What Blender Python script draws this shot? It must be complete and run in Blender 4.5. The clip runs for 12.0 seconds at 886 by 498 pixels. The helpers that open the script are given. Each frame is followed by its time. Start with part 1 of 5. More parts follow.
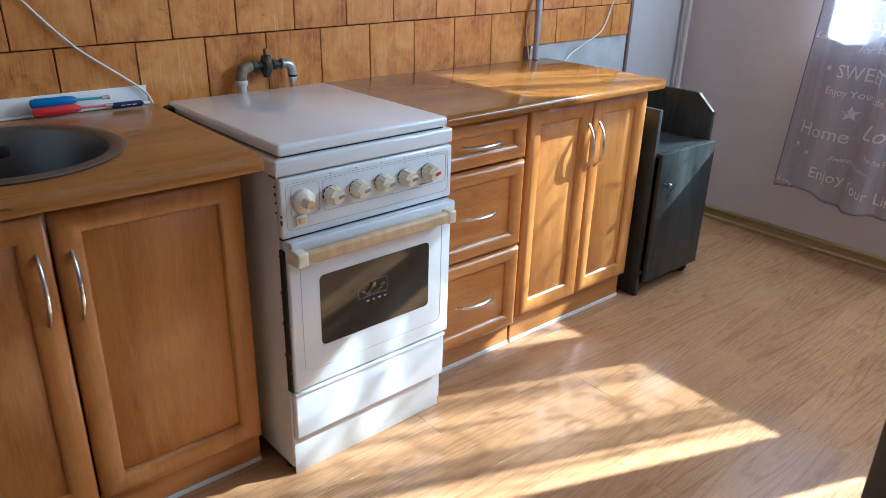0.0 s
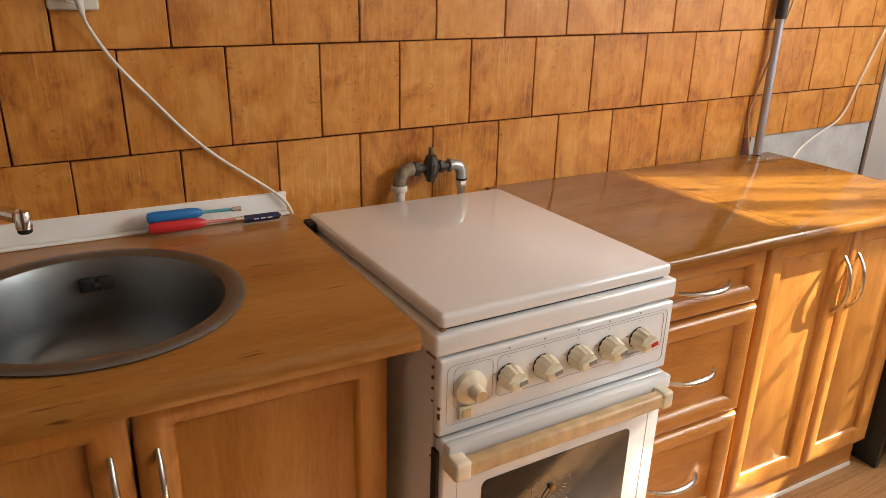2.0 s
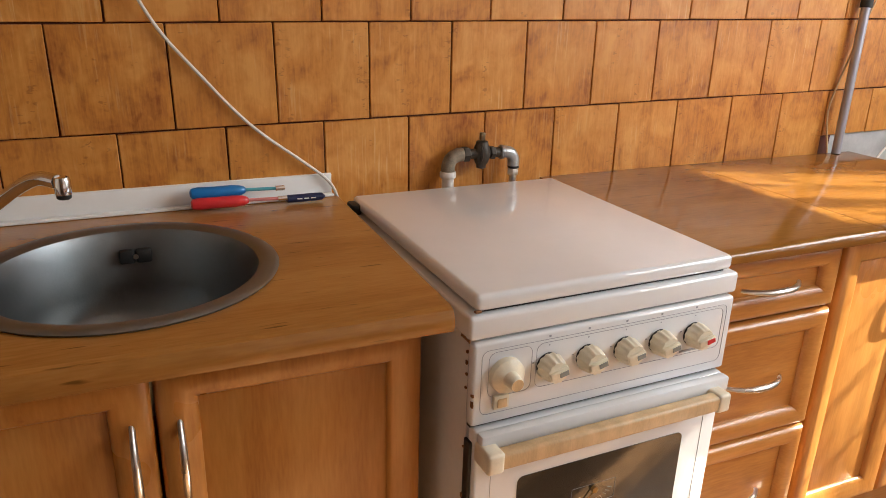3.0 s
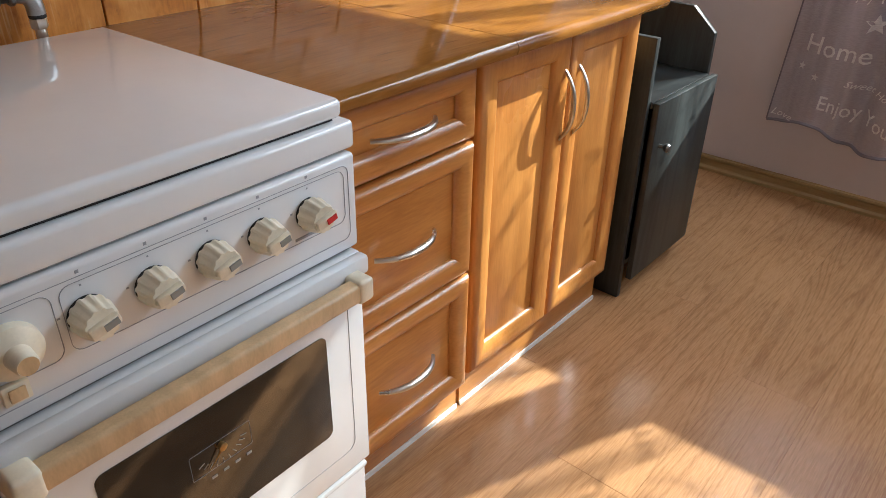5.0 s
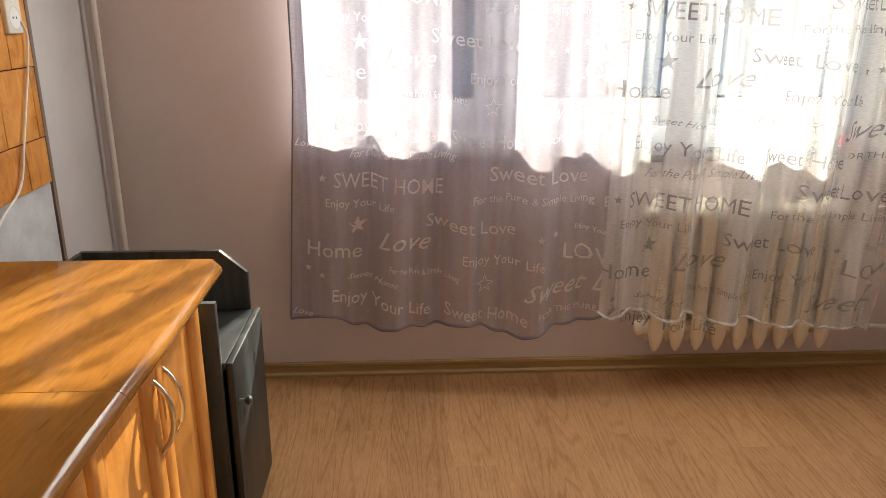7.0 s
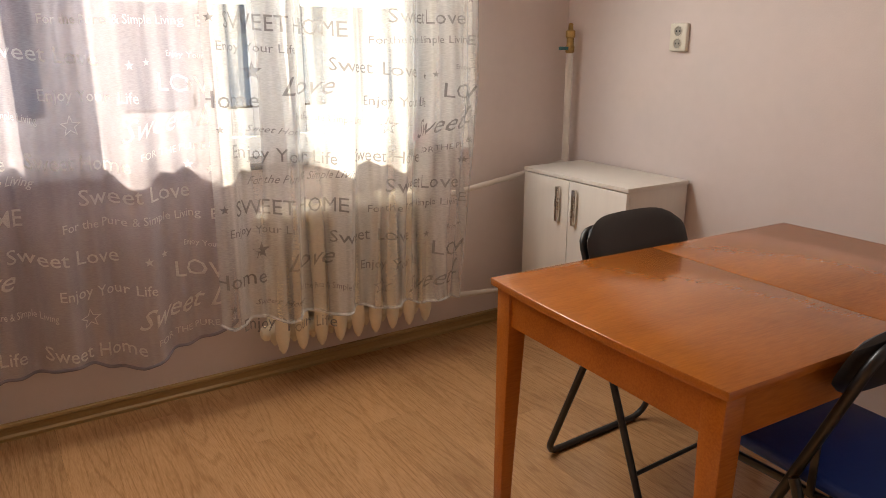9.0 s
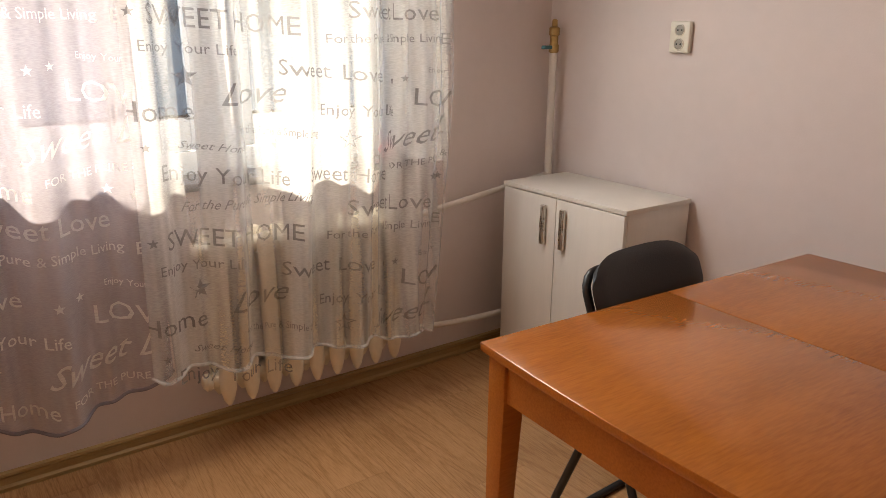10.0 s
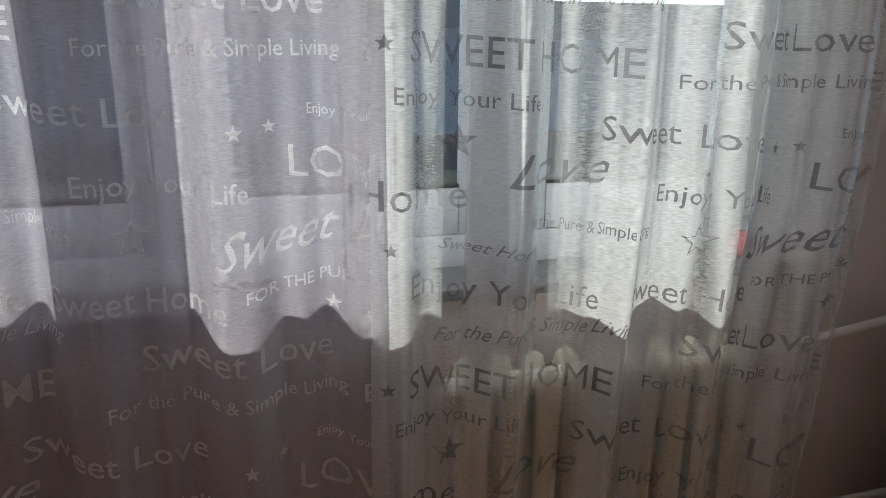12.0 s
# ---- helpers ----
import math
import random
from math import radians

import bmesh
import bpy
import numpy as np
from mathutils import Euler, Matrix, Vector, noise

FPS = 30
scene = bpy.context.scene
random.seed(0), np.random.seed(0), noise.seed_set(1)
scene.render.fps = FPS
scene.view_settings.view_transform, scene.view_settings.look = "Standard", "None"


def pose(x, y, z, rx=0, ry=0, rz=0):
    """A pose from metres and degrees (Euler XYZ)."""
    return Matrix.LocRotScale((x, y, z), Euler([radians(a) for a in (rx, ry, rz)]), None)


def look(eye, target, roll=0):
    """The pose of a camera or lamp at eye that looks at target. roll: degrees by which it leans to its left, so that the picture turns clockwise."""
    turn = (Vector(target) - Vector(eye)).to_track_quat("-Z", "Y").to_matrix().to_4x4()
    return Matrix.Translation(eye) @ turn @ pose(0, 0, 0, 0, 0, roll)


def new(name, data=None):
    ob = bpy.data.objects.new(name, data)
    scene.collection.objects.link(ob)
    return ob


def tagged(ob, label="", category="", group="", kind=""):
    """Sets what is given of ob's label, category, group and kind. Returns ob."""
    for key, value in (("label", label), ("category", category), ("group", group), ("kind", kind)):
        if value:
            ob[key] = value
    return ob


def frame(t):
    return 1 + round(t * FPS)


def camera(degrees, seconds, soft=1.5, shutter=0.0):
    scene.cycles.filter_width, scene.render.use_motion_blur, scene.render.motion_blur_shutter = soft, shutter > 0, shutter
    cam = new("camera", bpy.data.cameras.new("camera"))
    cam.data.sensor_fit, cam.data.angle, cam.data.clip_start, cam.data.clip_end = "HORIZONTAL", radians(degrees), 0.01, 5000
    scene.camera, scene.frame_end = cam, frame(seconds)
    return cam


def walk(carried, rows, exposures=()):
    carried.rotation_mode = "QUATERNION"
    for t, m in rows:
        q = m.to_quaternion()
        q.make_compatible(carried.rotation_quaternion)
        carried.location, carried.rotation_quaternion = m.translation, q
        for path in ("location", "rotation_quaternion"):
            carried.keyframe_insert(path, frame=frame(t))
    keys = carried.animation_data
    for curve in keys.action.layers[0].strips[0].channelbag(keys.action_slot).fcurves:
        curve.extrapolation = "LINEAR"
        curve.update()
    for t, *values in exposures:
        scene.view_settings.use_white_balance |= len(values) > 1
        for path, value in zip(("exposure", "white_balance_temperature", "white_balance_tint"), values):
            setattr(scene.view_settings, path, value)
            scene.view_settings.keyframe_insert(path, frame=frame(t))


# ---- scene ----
cam = camera(62.6, 12.0, soft=0.6)
PATH = [
    (0, (-0.704, -2.01, 1.284), (0.501, -0.618, 0.502), 1.6),
    (0.5, (-0.653, -1.922, 1.329), (0.528, -0.5, 0.565), 1.6),
    (1, (-0.611, -1.778, 1.399), (0.517, -0.301, 0.66), 1.7),
    (1.5, (-0.546, -1.625, 1.413), (0.488, -0.071, 0.696), 1.7),
    (2, (-0.479, -1.512, 1.349), (0.435, 0.126, 0.654), 1.7),
    (2.5, (-0.452, -1.491, 1.316), (0.339, 0.215, 0.637), 1.7),
    (2.7, (-0.445, -1.497, 1.308), (0.308, 0.228, 0.633), 1.7),
    (4.3, (-0.246, -1.458, 1.158), (0.739, 0.093, 0.369), 0.5),
    (4.5, (-0.222, -1.425, 1.154), (0.868, 0.013, 0.289), 0.7),
    (5, (-0.093, -1.300, 1.165), (1.228, -0.179, 0.168), 1.0),
    (5.5, (0.039, -1.128, 1.282), (1.529, -0.187, 0.336), 1.0),
    (6, (0.042, -0.987, 1.319), (1.718, -0.211, 0.551), 0.7),
    (6.5, (0.008, -0.956, 1.344), (1.852, -0.554, 0.684), 0.4),
    (7, (-0.021, -0.987, 1.367), (1.885, -1.091, 0.769), 0.2),
    (7.5, (-0.089, -0.996, 1.373), (1.767, -1.483, 0.806), -0.0),
    (7.7, (-0.111, -0.998, 1.364), (1.713, -1.602, 0.807), -0.1),
    (9.3, (-0.044, -1.067, 1.338), (1.542, -2.154, 0.786), 0.1),
    (9.5, (0.03, -1.107, 1.342), (1.599, -2.216, 0.785), 0.2),
    (10, (0.287, -1.231, 1.369), (1.842, -2.351, 0.796), 0.4),
    (10.5, (0.561, -1.207, 1.445), (2.178, -2.227, 0.858), 0.8),
    (11, (0.774, -1.236, 1.505), (2.517, -2.026, 0.925), 0.6),
    (11.5, (1.004, -1.44, 1.466), (2.803, -2.084, 0.874), 0.9),
    (12, (1.174, -1.489, 1.429), (3.021, -2.008, 0.865), 0.6),
]
EXPOSURES = [(0.0, 3.32, 4800, -2), (0.5, 3.3, 6200, 2), (1.0, 3.3, 7800, 6), (2.5, 3.52, 7000, 8), (4.5, 3.3, 6000, 1), (5.0, 3.1, 5800, 3), (6.0, 3.12, 7500, 4), (7.0, 3.1, 7000, 6), (7.7, 3.1, 7200, 8), (9.5, 2.85, 7700, 11), (10.0, 2.85, 7500, 11), (10.5, 2.7, 7000, 10), (11.0, 2.1, 6100, 6), (12.0, 1.5, 6000, 3)]
walk(cam, [(t, look(eye, target, roll)) for t, eye, target, roll in PATH], EXPOSURES)

# ---- light, world, exposure ----
SUN_AZ = math.atan2(-0.36, 0.93)          # the sun stands beyond the window, towards -y
SUN_EL = math.radians(32.5)
world = bpy.data.worlds.new("world")
scene.world = world
world.use_nodes = True
wn = world.node_tree.nodes
sky = wn.new("ShaderNodeTexSky")
sky.sky_type = "NISHITA"
sky.sun_disc = False
sky.dust_density = 0.0
sky.ozone_density = 2.5
sky.sun_elevation = SUN_EL
sky.sun_rotation = math.pi / 2 - SUN_AZ
wn["Background"].inputs["Strength"].default_value = 0.085
world.node_tree.links.new(sky.outputs["Color"], wn["Background"].inputs["Color"])
sun = new("sun", bpy.data.lights.new("sun", "SUN"))
sun.data.energy = 4.6
sun.data.angle = radians(0.5)
sun.data.color = (1.0, 0.95, 0.86)
SUN_DIR = Vector((math.cos(SUN_EL) * math.cos(SUN_AZ), math.cos(SUN_EL) * math.sin(SUN_AZ), math.sin(SUN_EL)))
sun.matrix_world = look(Vector((2.8, -1.7, 1.5)) + 12 * SUN_DIR, (2.8, -1.7, 1.5))


# added fill lamp inside the curtains, standing in for skylight through the upper window
win = new("window_fill_light", bpy.data.lights.new("window_fill_light", "AREA"))
win.data.shape, win.data.size, win.data.size_y = "RECTANGLE", 2.0, 0.42
win.data.energy = 5.2
win.data.color = (0.93, 0.96, 1.0)
win.matrix_world = look((2.40, -1.69, 1.98), (0.5, -1.5, 0.6))


# ---- materials ----
def mat(name, base=(0.5, 0.5, 0.5), rough=0.5, metal=0.0, var=0.12, scale=8.0, bump=0.0, bump_scale=120.0, stretch=(1, 1, 1), coat=0.0, dark=None, rnd=0.0, spec=0.5):
    """Principled surface with variation at two scales, optional relief and per-object variation."""
    m = bpy.data.materials.new(name)
    m.use_nodes = True
    n, k = m.node_tree.nodes, m.node_tree.links
    p = n["Principled BSDF"]
    p.inputs["Metallic"].default_value = metal
    p.inputs["Coat Weight"].default_value = coat
    p.inputs["Coat Roughness"].default_value = 0.08
    p.inputs["Specular IOR Level"].default_value = spec
    tc = n.new("ShaderNodeTexCoord")
    mp = n.new("ShaderNodeMapping")
    mp.inputs["Scale"].default_value = stretch
    k.new(tc.outputs["Object"], mp.inputs["Vector"])
    n1 = n.new("ShaderNodeTexNoise")
    n1.inputs["Scale"].default_value, n1.inputs["Detail"].default_value = scale, 6.0
    n2 = n.new("ShaderNodeTexNoise")
    n2.inputs["Scale"].default_value, n2.inputs["Detail"].default_value = scale * 9, 4.0
    k.new(mp.outputs["Vector"], n1.inputs["Vector"])
    k.new(mp.outputs["Vector"], n2.inputs["Vector"])
    add = n.new("ShaderNodeMath")
    add.operation = "MULTIPLY_ADD"
    add.inputs[1].default_value, add.inputs[2].default_value = 0.35, 0.0
    k.new(n2.outputs["Fac"], add.inputs[0])
    k.new(n1.outputs["Fac"], add.inputs[2])
    ramp = n.new("ShaderNodeValToRGB")
    lo = dark or tuple(c * (1 - var) for c in base)
    hi = tuple(min(1, c * (1 + var * 0.6)) for c in base)
    ramp.color_ramp.elements[0].position, ramp.color_ramp.elements[0].color = 0.42, (*lo, 1)
    ramp.color_ramp.elements[1].position, ramp.color_ramp.elements[1].color = 0.9, (*hi, 1)
    k.new(add.outputs[0], ramp.inputs["Fac"])
    col = ramp.outputs["Color"]
    if rnd:
        oi = n.new("ShaderNodeObjectInfo")
        mr = n.new("ShaderNodeMapRange")
        mr.inputs["To Min"].default_value, mr.inputs["To Max"].default_value = 1 - rnd, 1 + rnd * 0.6
        k.new(oi.outputs["Random"], mr.inputs["Value"])
        mx = n.new("ShaderNodeVectorMath")
        mx.operation = "SCALE"
        k.new(col, mx.inputs[0])
        k.new(mr.outputs["Result"], mx.inputs["Scale"])
        col = mx.outputs["Vector"]
    k.new(col, p.inputs["Base Color"])
    rr = n.new("ShaderNodeMapRange")
    rr.inputs["To Min"].default_value, rr.inputs["To Max"].default_value = max(0.02, rough * 0.8), min(1, rough * 1.2)
    k.new(n1.outputs["Fac"], rr.inputs["Value"])
    k.new(rr.outputs["Result"], p.inputs["Roughness"])
    if bump:
        n3 = n.new("ShaderNodeTexNoise")
        n3.inputs["Scale"].default_value = bump_scale
        k.new(mp.outputs["Vector"], n3.inputs["Vector"])
        bp = n.new("ShaderNodeBump")
        bp.inputs["Strength"].default_value, bp.inputs["Distance"].default_value = bump, 0.002
        k.new(n3.outputs["Fac"], bp.inputs["Height"])
        k.new(bp.outputs["Normal"], p.inputs["Normal"])
    return m


def wood(name, light, mid, dark, axis="Z", rough=0.35, ring=14.0, rnd=0.1, coat=0.0, fleck=0.0, stretch=7.0, ringw=0.32, big=1.0, line=0.0, mottle=0.5, shift=1.0, relief=0.08):
    """Wood with cathedral grain along one axis, fine pores across it and per-object shift."""
    m = bpy.data.materials.new(name)
    m.use_nodes = True
    n, k = m.node_tree.nodes, m.node_tree.links
    p = n["Principled BSDF"]
    p.inputs["Coat Weight"].default_value = coat
    p.inputs["Coat Roughness"].default_value = 0.1
    tc, oi = n.new("ShaderNodeTexCoord"), n.new("ShaderNodeObjectInfo")
    sh = n.new("ShaderNodeVectorMath")
    sh.operation = "MULTIPLY_ADD"
    cx = n.new("ShaderNodeCombineXYZ")
    for i in range(3):
        k.new(oi.outputs["Random"], cx.inputs[i])
    sh.inputs[1].default_value = (37.0 * shift, 23.0 * shift, 51.0 * shift)
    k.new(cx.outputs[0], sh.inputs[0])
    k.new(tc.outputs["Object"], sh.inputs[2])
    s = {"X": (1, stretch, stretch), "Y": (stretch, 1, stretch), "Z": (stretch, stretch, 1)}[axis]
    mp = n.new("ShaderNodeMapping")
    mp.inputs["Scale"].default_value = s
    k.new(sh.outputs[0], mp.inputs["Vector"])
    base = n.new("ShaderNodeTexNoise")
    base.inputs["Scale"].default_value, base.inputs["Detail"].default_value, base.inputs["Distortion"].default_value = 1.1 * big, 3.0, 0.6
    k.new(mp.outputs["Vector"], base.inputs["Vector"])
    mul = n.new("ShaderNodeMath")
    mul.operation = "MULTIPLY"
    mul.inputs[1].default_value = ring
    k.new(base.outputs["Fac"], mul.inputs[0])
    fr = n.new("ShaderNodeMath")
    fr.operation = "PINGPONG"
    fr.inputs[1].default_value = 1.0
    k.new(mul.outputs[0], fr.inputs[0])
    rings = fr.outputs[0]
    if line:
        # late wood as narrow dark lines between wide pale bands
        base.inputs["Detail"].default_value, base.inputs["Distortion"].default_value = 1.2, 0.15
        ln = n.new("ShaderNodeMapRange")
        ln.interpolation_type = "SMOOTHSTEP"
        ln.inputs["From Max"].default_value = line
        k.new(rings, ln.inputs["Value"])
        rings = ln.outputs["Result"]
    fine = n.new("ShaderNodeTexNoise")
    fine.inputs["Scale"].default_value, fine.inputs["Detail"].default_value = 26.0, 8.0
    k.new(mp.outputs["Vector"], fine.inputs["Vector"])
    wide = n.new("ShaderNodeTexNoise")
    wide.inputs["Scale"].default_value, wide.inputs["Detail"].default_value = 3.0, 4.0
    k.new(sh.outputs[0], wide.inputs["Vector"])
    a1 = n.new("ShaderNodeMath")
    a1.operation = "MULTIPLY_ADD"
    a1.inputs[1].default_value = ringw
    k.new(rings, a1.inputs[0])
    a2 = n.new("ShaderNodeMath")
    a2.operation = "MULTIPLY_ADD"
    a2.inputs[1].default_value, a2.inputs[2].default_value = 0.55, -0.1
    k.new(fine.outputs["Fac"], a2.inputs[0])
    k.new(a2.outputs[0], a1.inputs[2])
    a3 = n.new("ShaderNodeMath")
    a3.operation = "MULTIPLY_ADD"
    a3.inputs[1].default_value = mottle
    k.new(wide.outputs["Fac"], a3.inputs[0])
    k.new(a1.outputs[0], a3.inputs[2])
    ramp = n.new("ShaderNodeValToRGB")
    e = ramp.color_ramp.elements
    e[0].position, e[0].color = 0.28, (*dark, 1)
    e[1].position, e[1].color = 0.85, (*light, 1)
    e.new(0.55).color = (*mid, 1)
    k.new(a3.outputs[0], ramp.inputs["Fac"])
    col = ramp.outputs["Color"]
    if fleck:
        fl = n.new("ShaderNodeTexNoise")
        fl.inputs["Scale"].default_value, fl.inputs["Detail"].default_value = 9.0, 2.0
        k.new(mp.outputs["Vector"], fl.inputs["Vector"])
        fm = n.new("ShaderNodeMapRange")
        fm.inputs["From Min"].default_value, fm.inputs["From Max"].default_value = 0.66, 0.72
        fm.inputs["To Max"].default_value = fleck
        k.new(fl.outputs["Fac"], fm.inputs["Value"])
        mix = n.new("ShaderNodeMix")
        mix.data_type = "RGBA"
        mix.inputs[7].default_value = (*[c * 0.35 for c in dark], 1)
        k.new(fm.outputs["Result"], mix.inputs[0])
        k.new(col, mix.inputs[6])
        col = mix.outputs[2]
    mr = n.new("ShaderNodeMapRange")
    mr.inputs["To Min"].default_value, mr.inputs["To Max"].default_value = 1 - rnd, 1 + rnd
    k.new(oi.outputs["Random"], mr.inputs["Value"])
    sc = n.new("ShaderNodeVectorMath")
    sc.operation = "SCALE"
    k.new(col, sc.inputs[0])
    k.new(mr.outputs["Result"], sc.inputs["Scale"])
    k.new(sc.outputs["Vector"], p.inputs["Base Color"])
    rr = n.new("ShaderNodeMapRange")
    rr.inputs["To Min"].default_value, rr.inputs["To Max"].default_value = rough * 0.75, rough * 1.25
    k.new(wide.outputs["Fac"], rr.inputs["Value"])
    k.new(rr.outputs["Result"], p.inputs["Roughness"])
    bp = n.new("ShaderNodeBump")
    bp.inputs["Strength"].default_value, bp.inputs["Distance"].default_value = relief, 0.001
    k.new(fine.outputs["Fac"], bp.inputs["Height"])
    k.new(bp.outputs["Normal"], p.inputs["Normal"])
    return m


def tile_glaze(name):
    """Wood-look glazed tile: ochre centre, burnt edges and dark worm streaks."""
    m = bpy.data.materials.new(name)
    m.use_nodes = True
    n, k = m.node_tree.nodes, m.node_tree.links
    p = n["Principled BSDF"]
    tc, oi = n.new("ShaderNodeTexCoord"), n.new("ShaderNodeObjectInfo")
    cx = n.new("ShaderNodeCombineXYZ")
    for i in range(3):
        k.new(oi.outputs["Random"], cx.inputs[i])
    sh = n.new("ShaderNodeVectorMath")
    sh.operation = "MULTIPLY_ADD"
    sh.inputs[1].default_value = (91.0, 57.0, 73.0)
    k.new(cx.outputs[0], sh.inputs[0])
    k.new(tc.outputs["Object"], sh.inputs[2])

    def tex(scale, detail, stretch, dist=0.0):
        mp = n.new("ShaderNodeMapping")
        mp.inputs["Scale"].default_value = stretch
        t = n.new("ShaderNodeTexNoise")
        t.inputs["Scale"].default_value, t.inputs["Detail"].default_value, t.inputs["Distortion"].default_value = scale, detail, dist
        k.new(sh.outputs[0], mp.inputs["Vector"])
        k.new(mp.outputs["Vector"], t.inputs["Vector"])
        return t.outputs["Fac"]

    def math_node(op, a, b):
        q = n.new("ShaderNodeMath")
        q.operation = op
        for i, v in enumerate((a, b)):
            if isinstance(v, (int, float)):
                q.inputs[i].default_value = v
            else:
                k.new(v, q.inputs[i])
        return q.outputs[0]

    def span(v, a, b, c, d):
        q = n.new("ShaderNodeMapRange")
        q.inputs["From Min"].default_value, q.inputs["From Max"].default_value = a, b
        q.inputs["To Min"].default_value, q.inputs["To Max"].default_value = c, d
        k.new(v, q.inputs["Value"])
        return q.outputs["Result"]

    blot = tex(12.0, 8.0, (1, 1, 0.85), 1.1)
    grain = tex(85.0, 7.0, (1, 1, 0.10))
    fine = tex(240.0, 4.0, (1, 1, 0.10))
    sep = n.new("ShaderNodeSeparateXYZ")
    k.new(tc.outputs["Object"], sep.inputs[0])
    ex = math_node("ABSOLUTE", sep.outputs["X"], 0)
    ez = math_node("ABSOLUTE", sep.outputs["Z"], 0)
    edge = span(math_node("MAXIMUM", ex, ez), 0.045, 0.096, 0.0, 1.0)
    v = math_node("ADD", math_node("MULTIPLY", blot, 1.0), math_node("MULTIPLY", grain, 0.36))
    v = math_node("SUBTRACT", v, math_node("MULTIPLY", math_node("MULTIPLY", edge, blot), 0.11))
    v = math_node("ADD", v, math_node("MULTIPLY", math_node("ADD", fine, tex(52.0, 9.0, (1, 1, 0.7), 1.4)), 0.36))
    v = math_node("ADD", v, span(oi.outputs["Random"], 0, 1, -0.53, -0.35))
    ramp = n.new("ShaderNodeValToRGB")
    e = ramp.color_ramp.elements
    e[0].position, e[0].color = 0.25, (0.29, 0.082, 0.017, 1)
    e[1].position, e[1].color = 0.82, (0.70, 0.325, 0.080, 1)
    e.new(0.40).color = (0.46, 0.168, 0.034, 1)
    e.new(0.56).color = (0.59, 0.236, 0.044, 1)
    k.new(v, ramp.inputs["Fac"])
    # worm marks: short dark dashes stacked in upright columns
    worm = tex(70.0, 2.0, (0.9, 1, 1.7), 0.5)
    zone = tex(9.0, 1.0, (2.6, 1, 0.6))
    w = math_node("MULTIPLY", span(worm, 0.60, 0.66, 0, 1), span(zone, 0.60, 0.66, 0, 1))
    mix = n.new("ShaderNodeMix")
    mix.data_type = "RGBA"
    mix.inputs[7].default_value = (0.20, 0.048, 0.013, 1)
    k.new(math_node("MULTIPLY", w, 0.42), mix.inputs[0])
    k.new(ramp.outputs["Color"], mix.inputs[6])
    scratch = math_node("MULTIPLY", span(tex(190.0, 4.0, (1, 1, 0.045)), 0.57, 0.66, 0, 1), span(tex(7.0, 3.0, (1, 1, 0.8), 0.6), 0.48, 0.64, 0, 0.42))
    pale = n.new("ShaderNodeMix")
    pale.data_type = "RGBA"
    pale.inputs[7].default_value = (0.78, 0.52, 0.25, 1)
    k.new(scratch, pale.inputs[0])
    k.new(mix.outputs[2], pale.inputs[6])
    k.new(pale.outputs[2], p.inputs["Base Color"])
    k.new(span(blot, 0.3, 0.7, 0.28, 0.42), p.inputs["Roughness"])
    bp = n.new("ShaderNodeBump")
    bp.inputs["Strength"].default_value, bp.inputs["Distance"].default_value = 0.2, 0.002
    k.new(math_node("ADD", grain, math_node("MULTIPLY", blot, 0.6)), bp.inputs["Height"])
    k.new(bp.outputs["Normal"], p.inputs["Normal"])
    return m


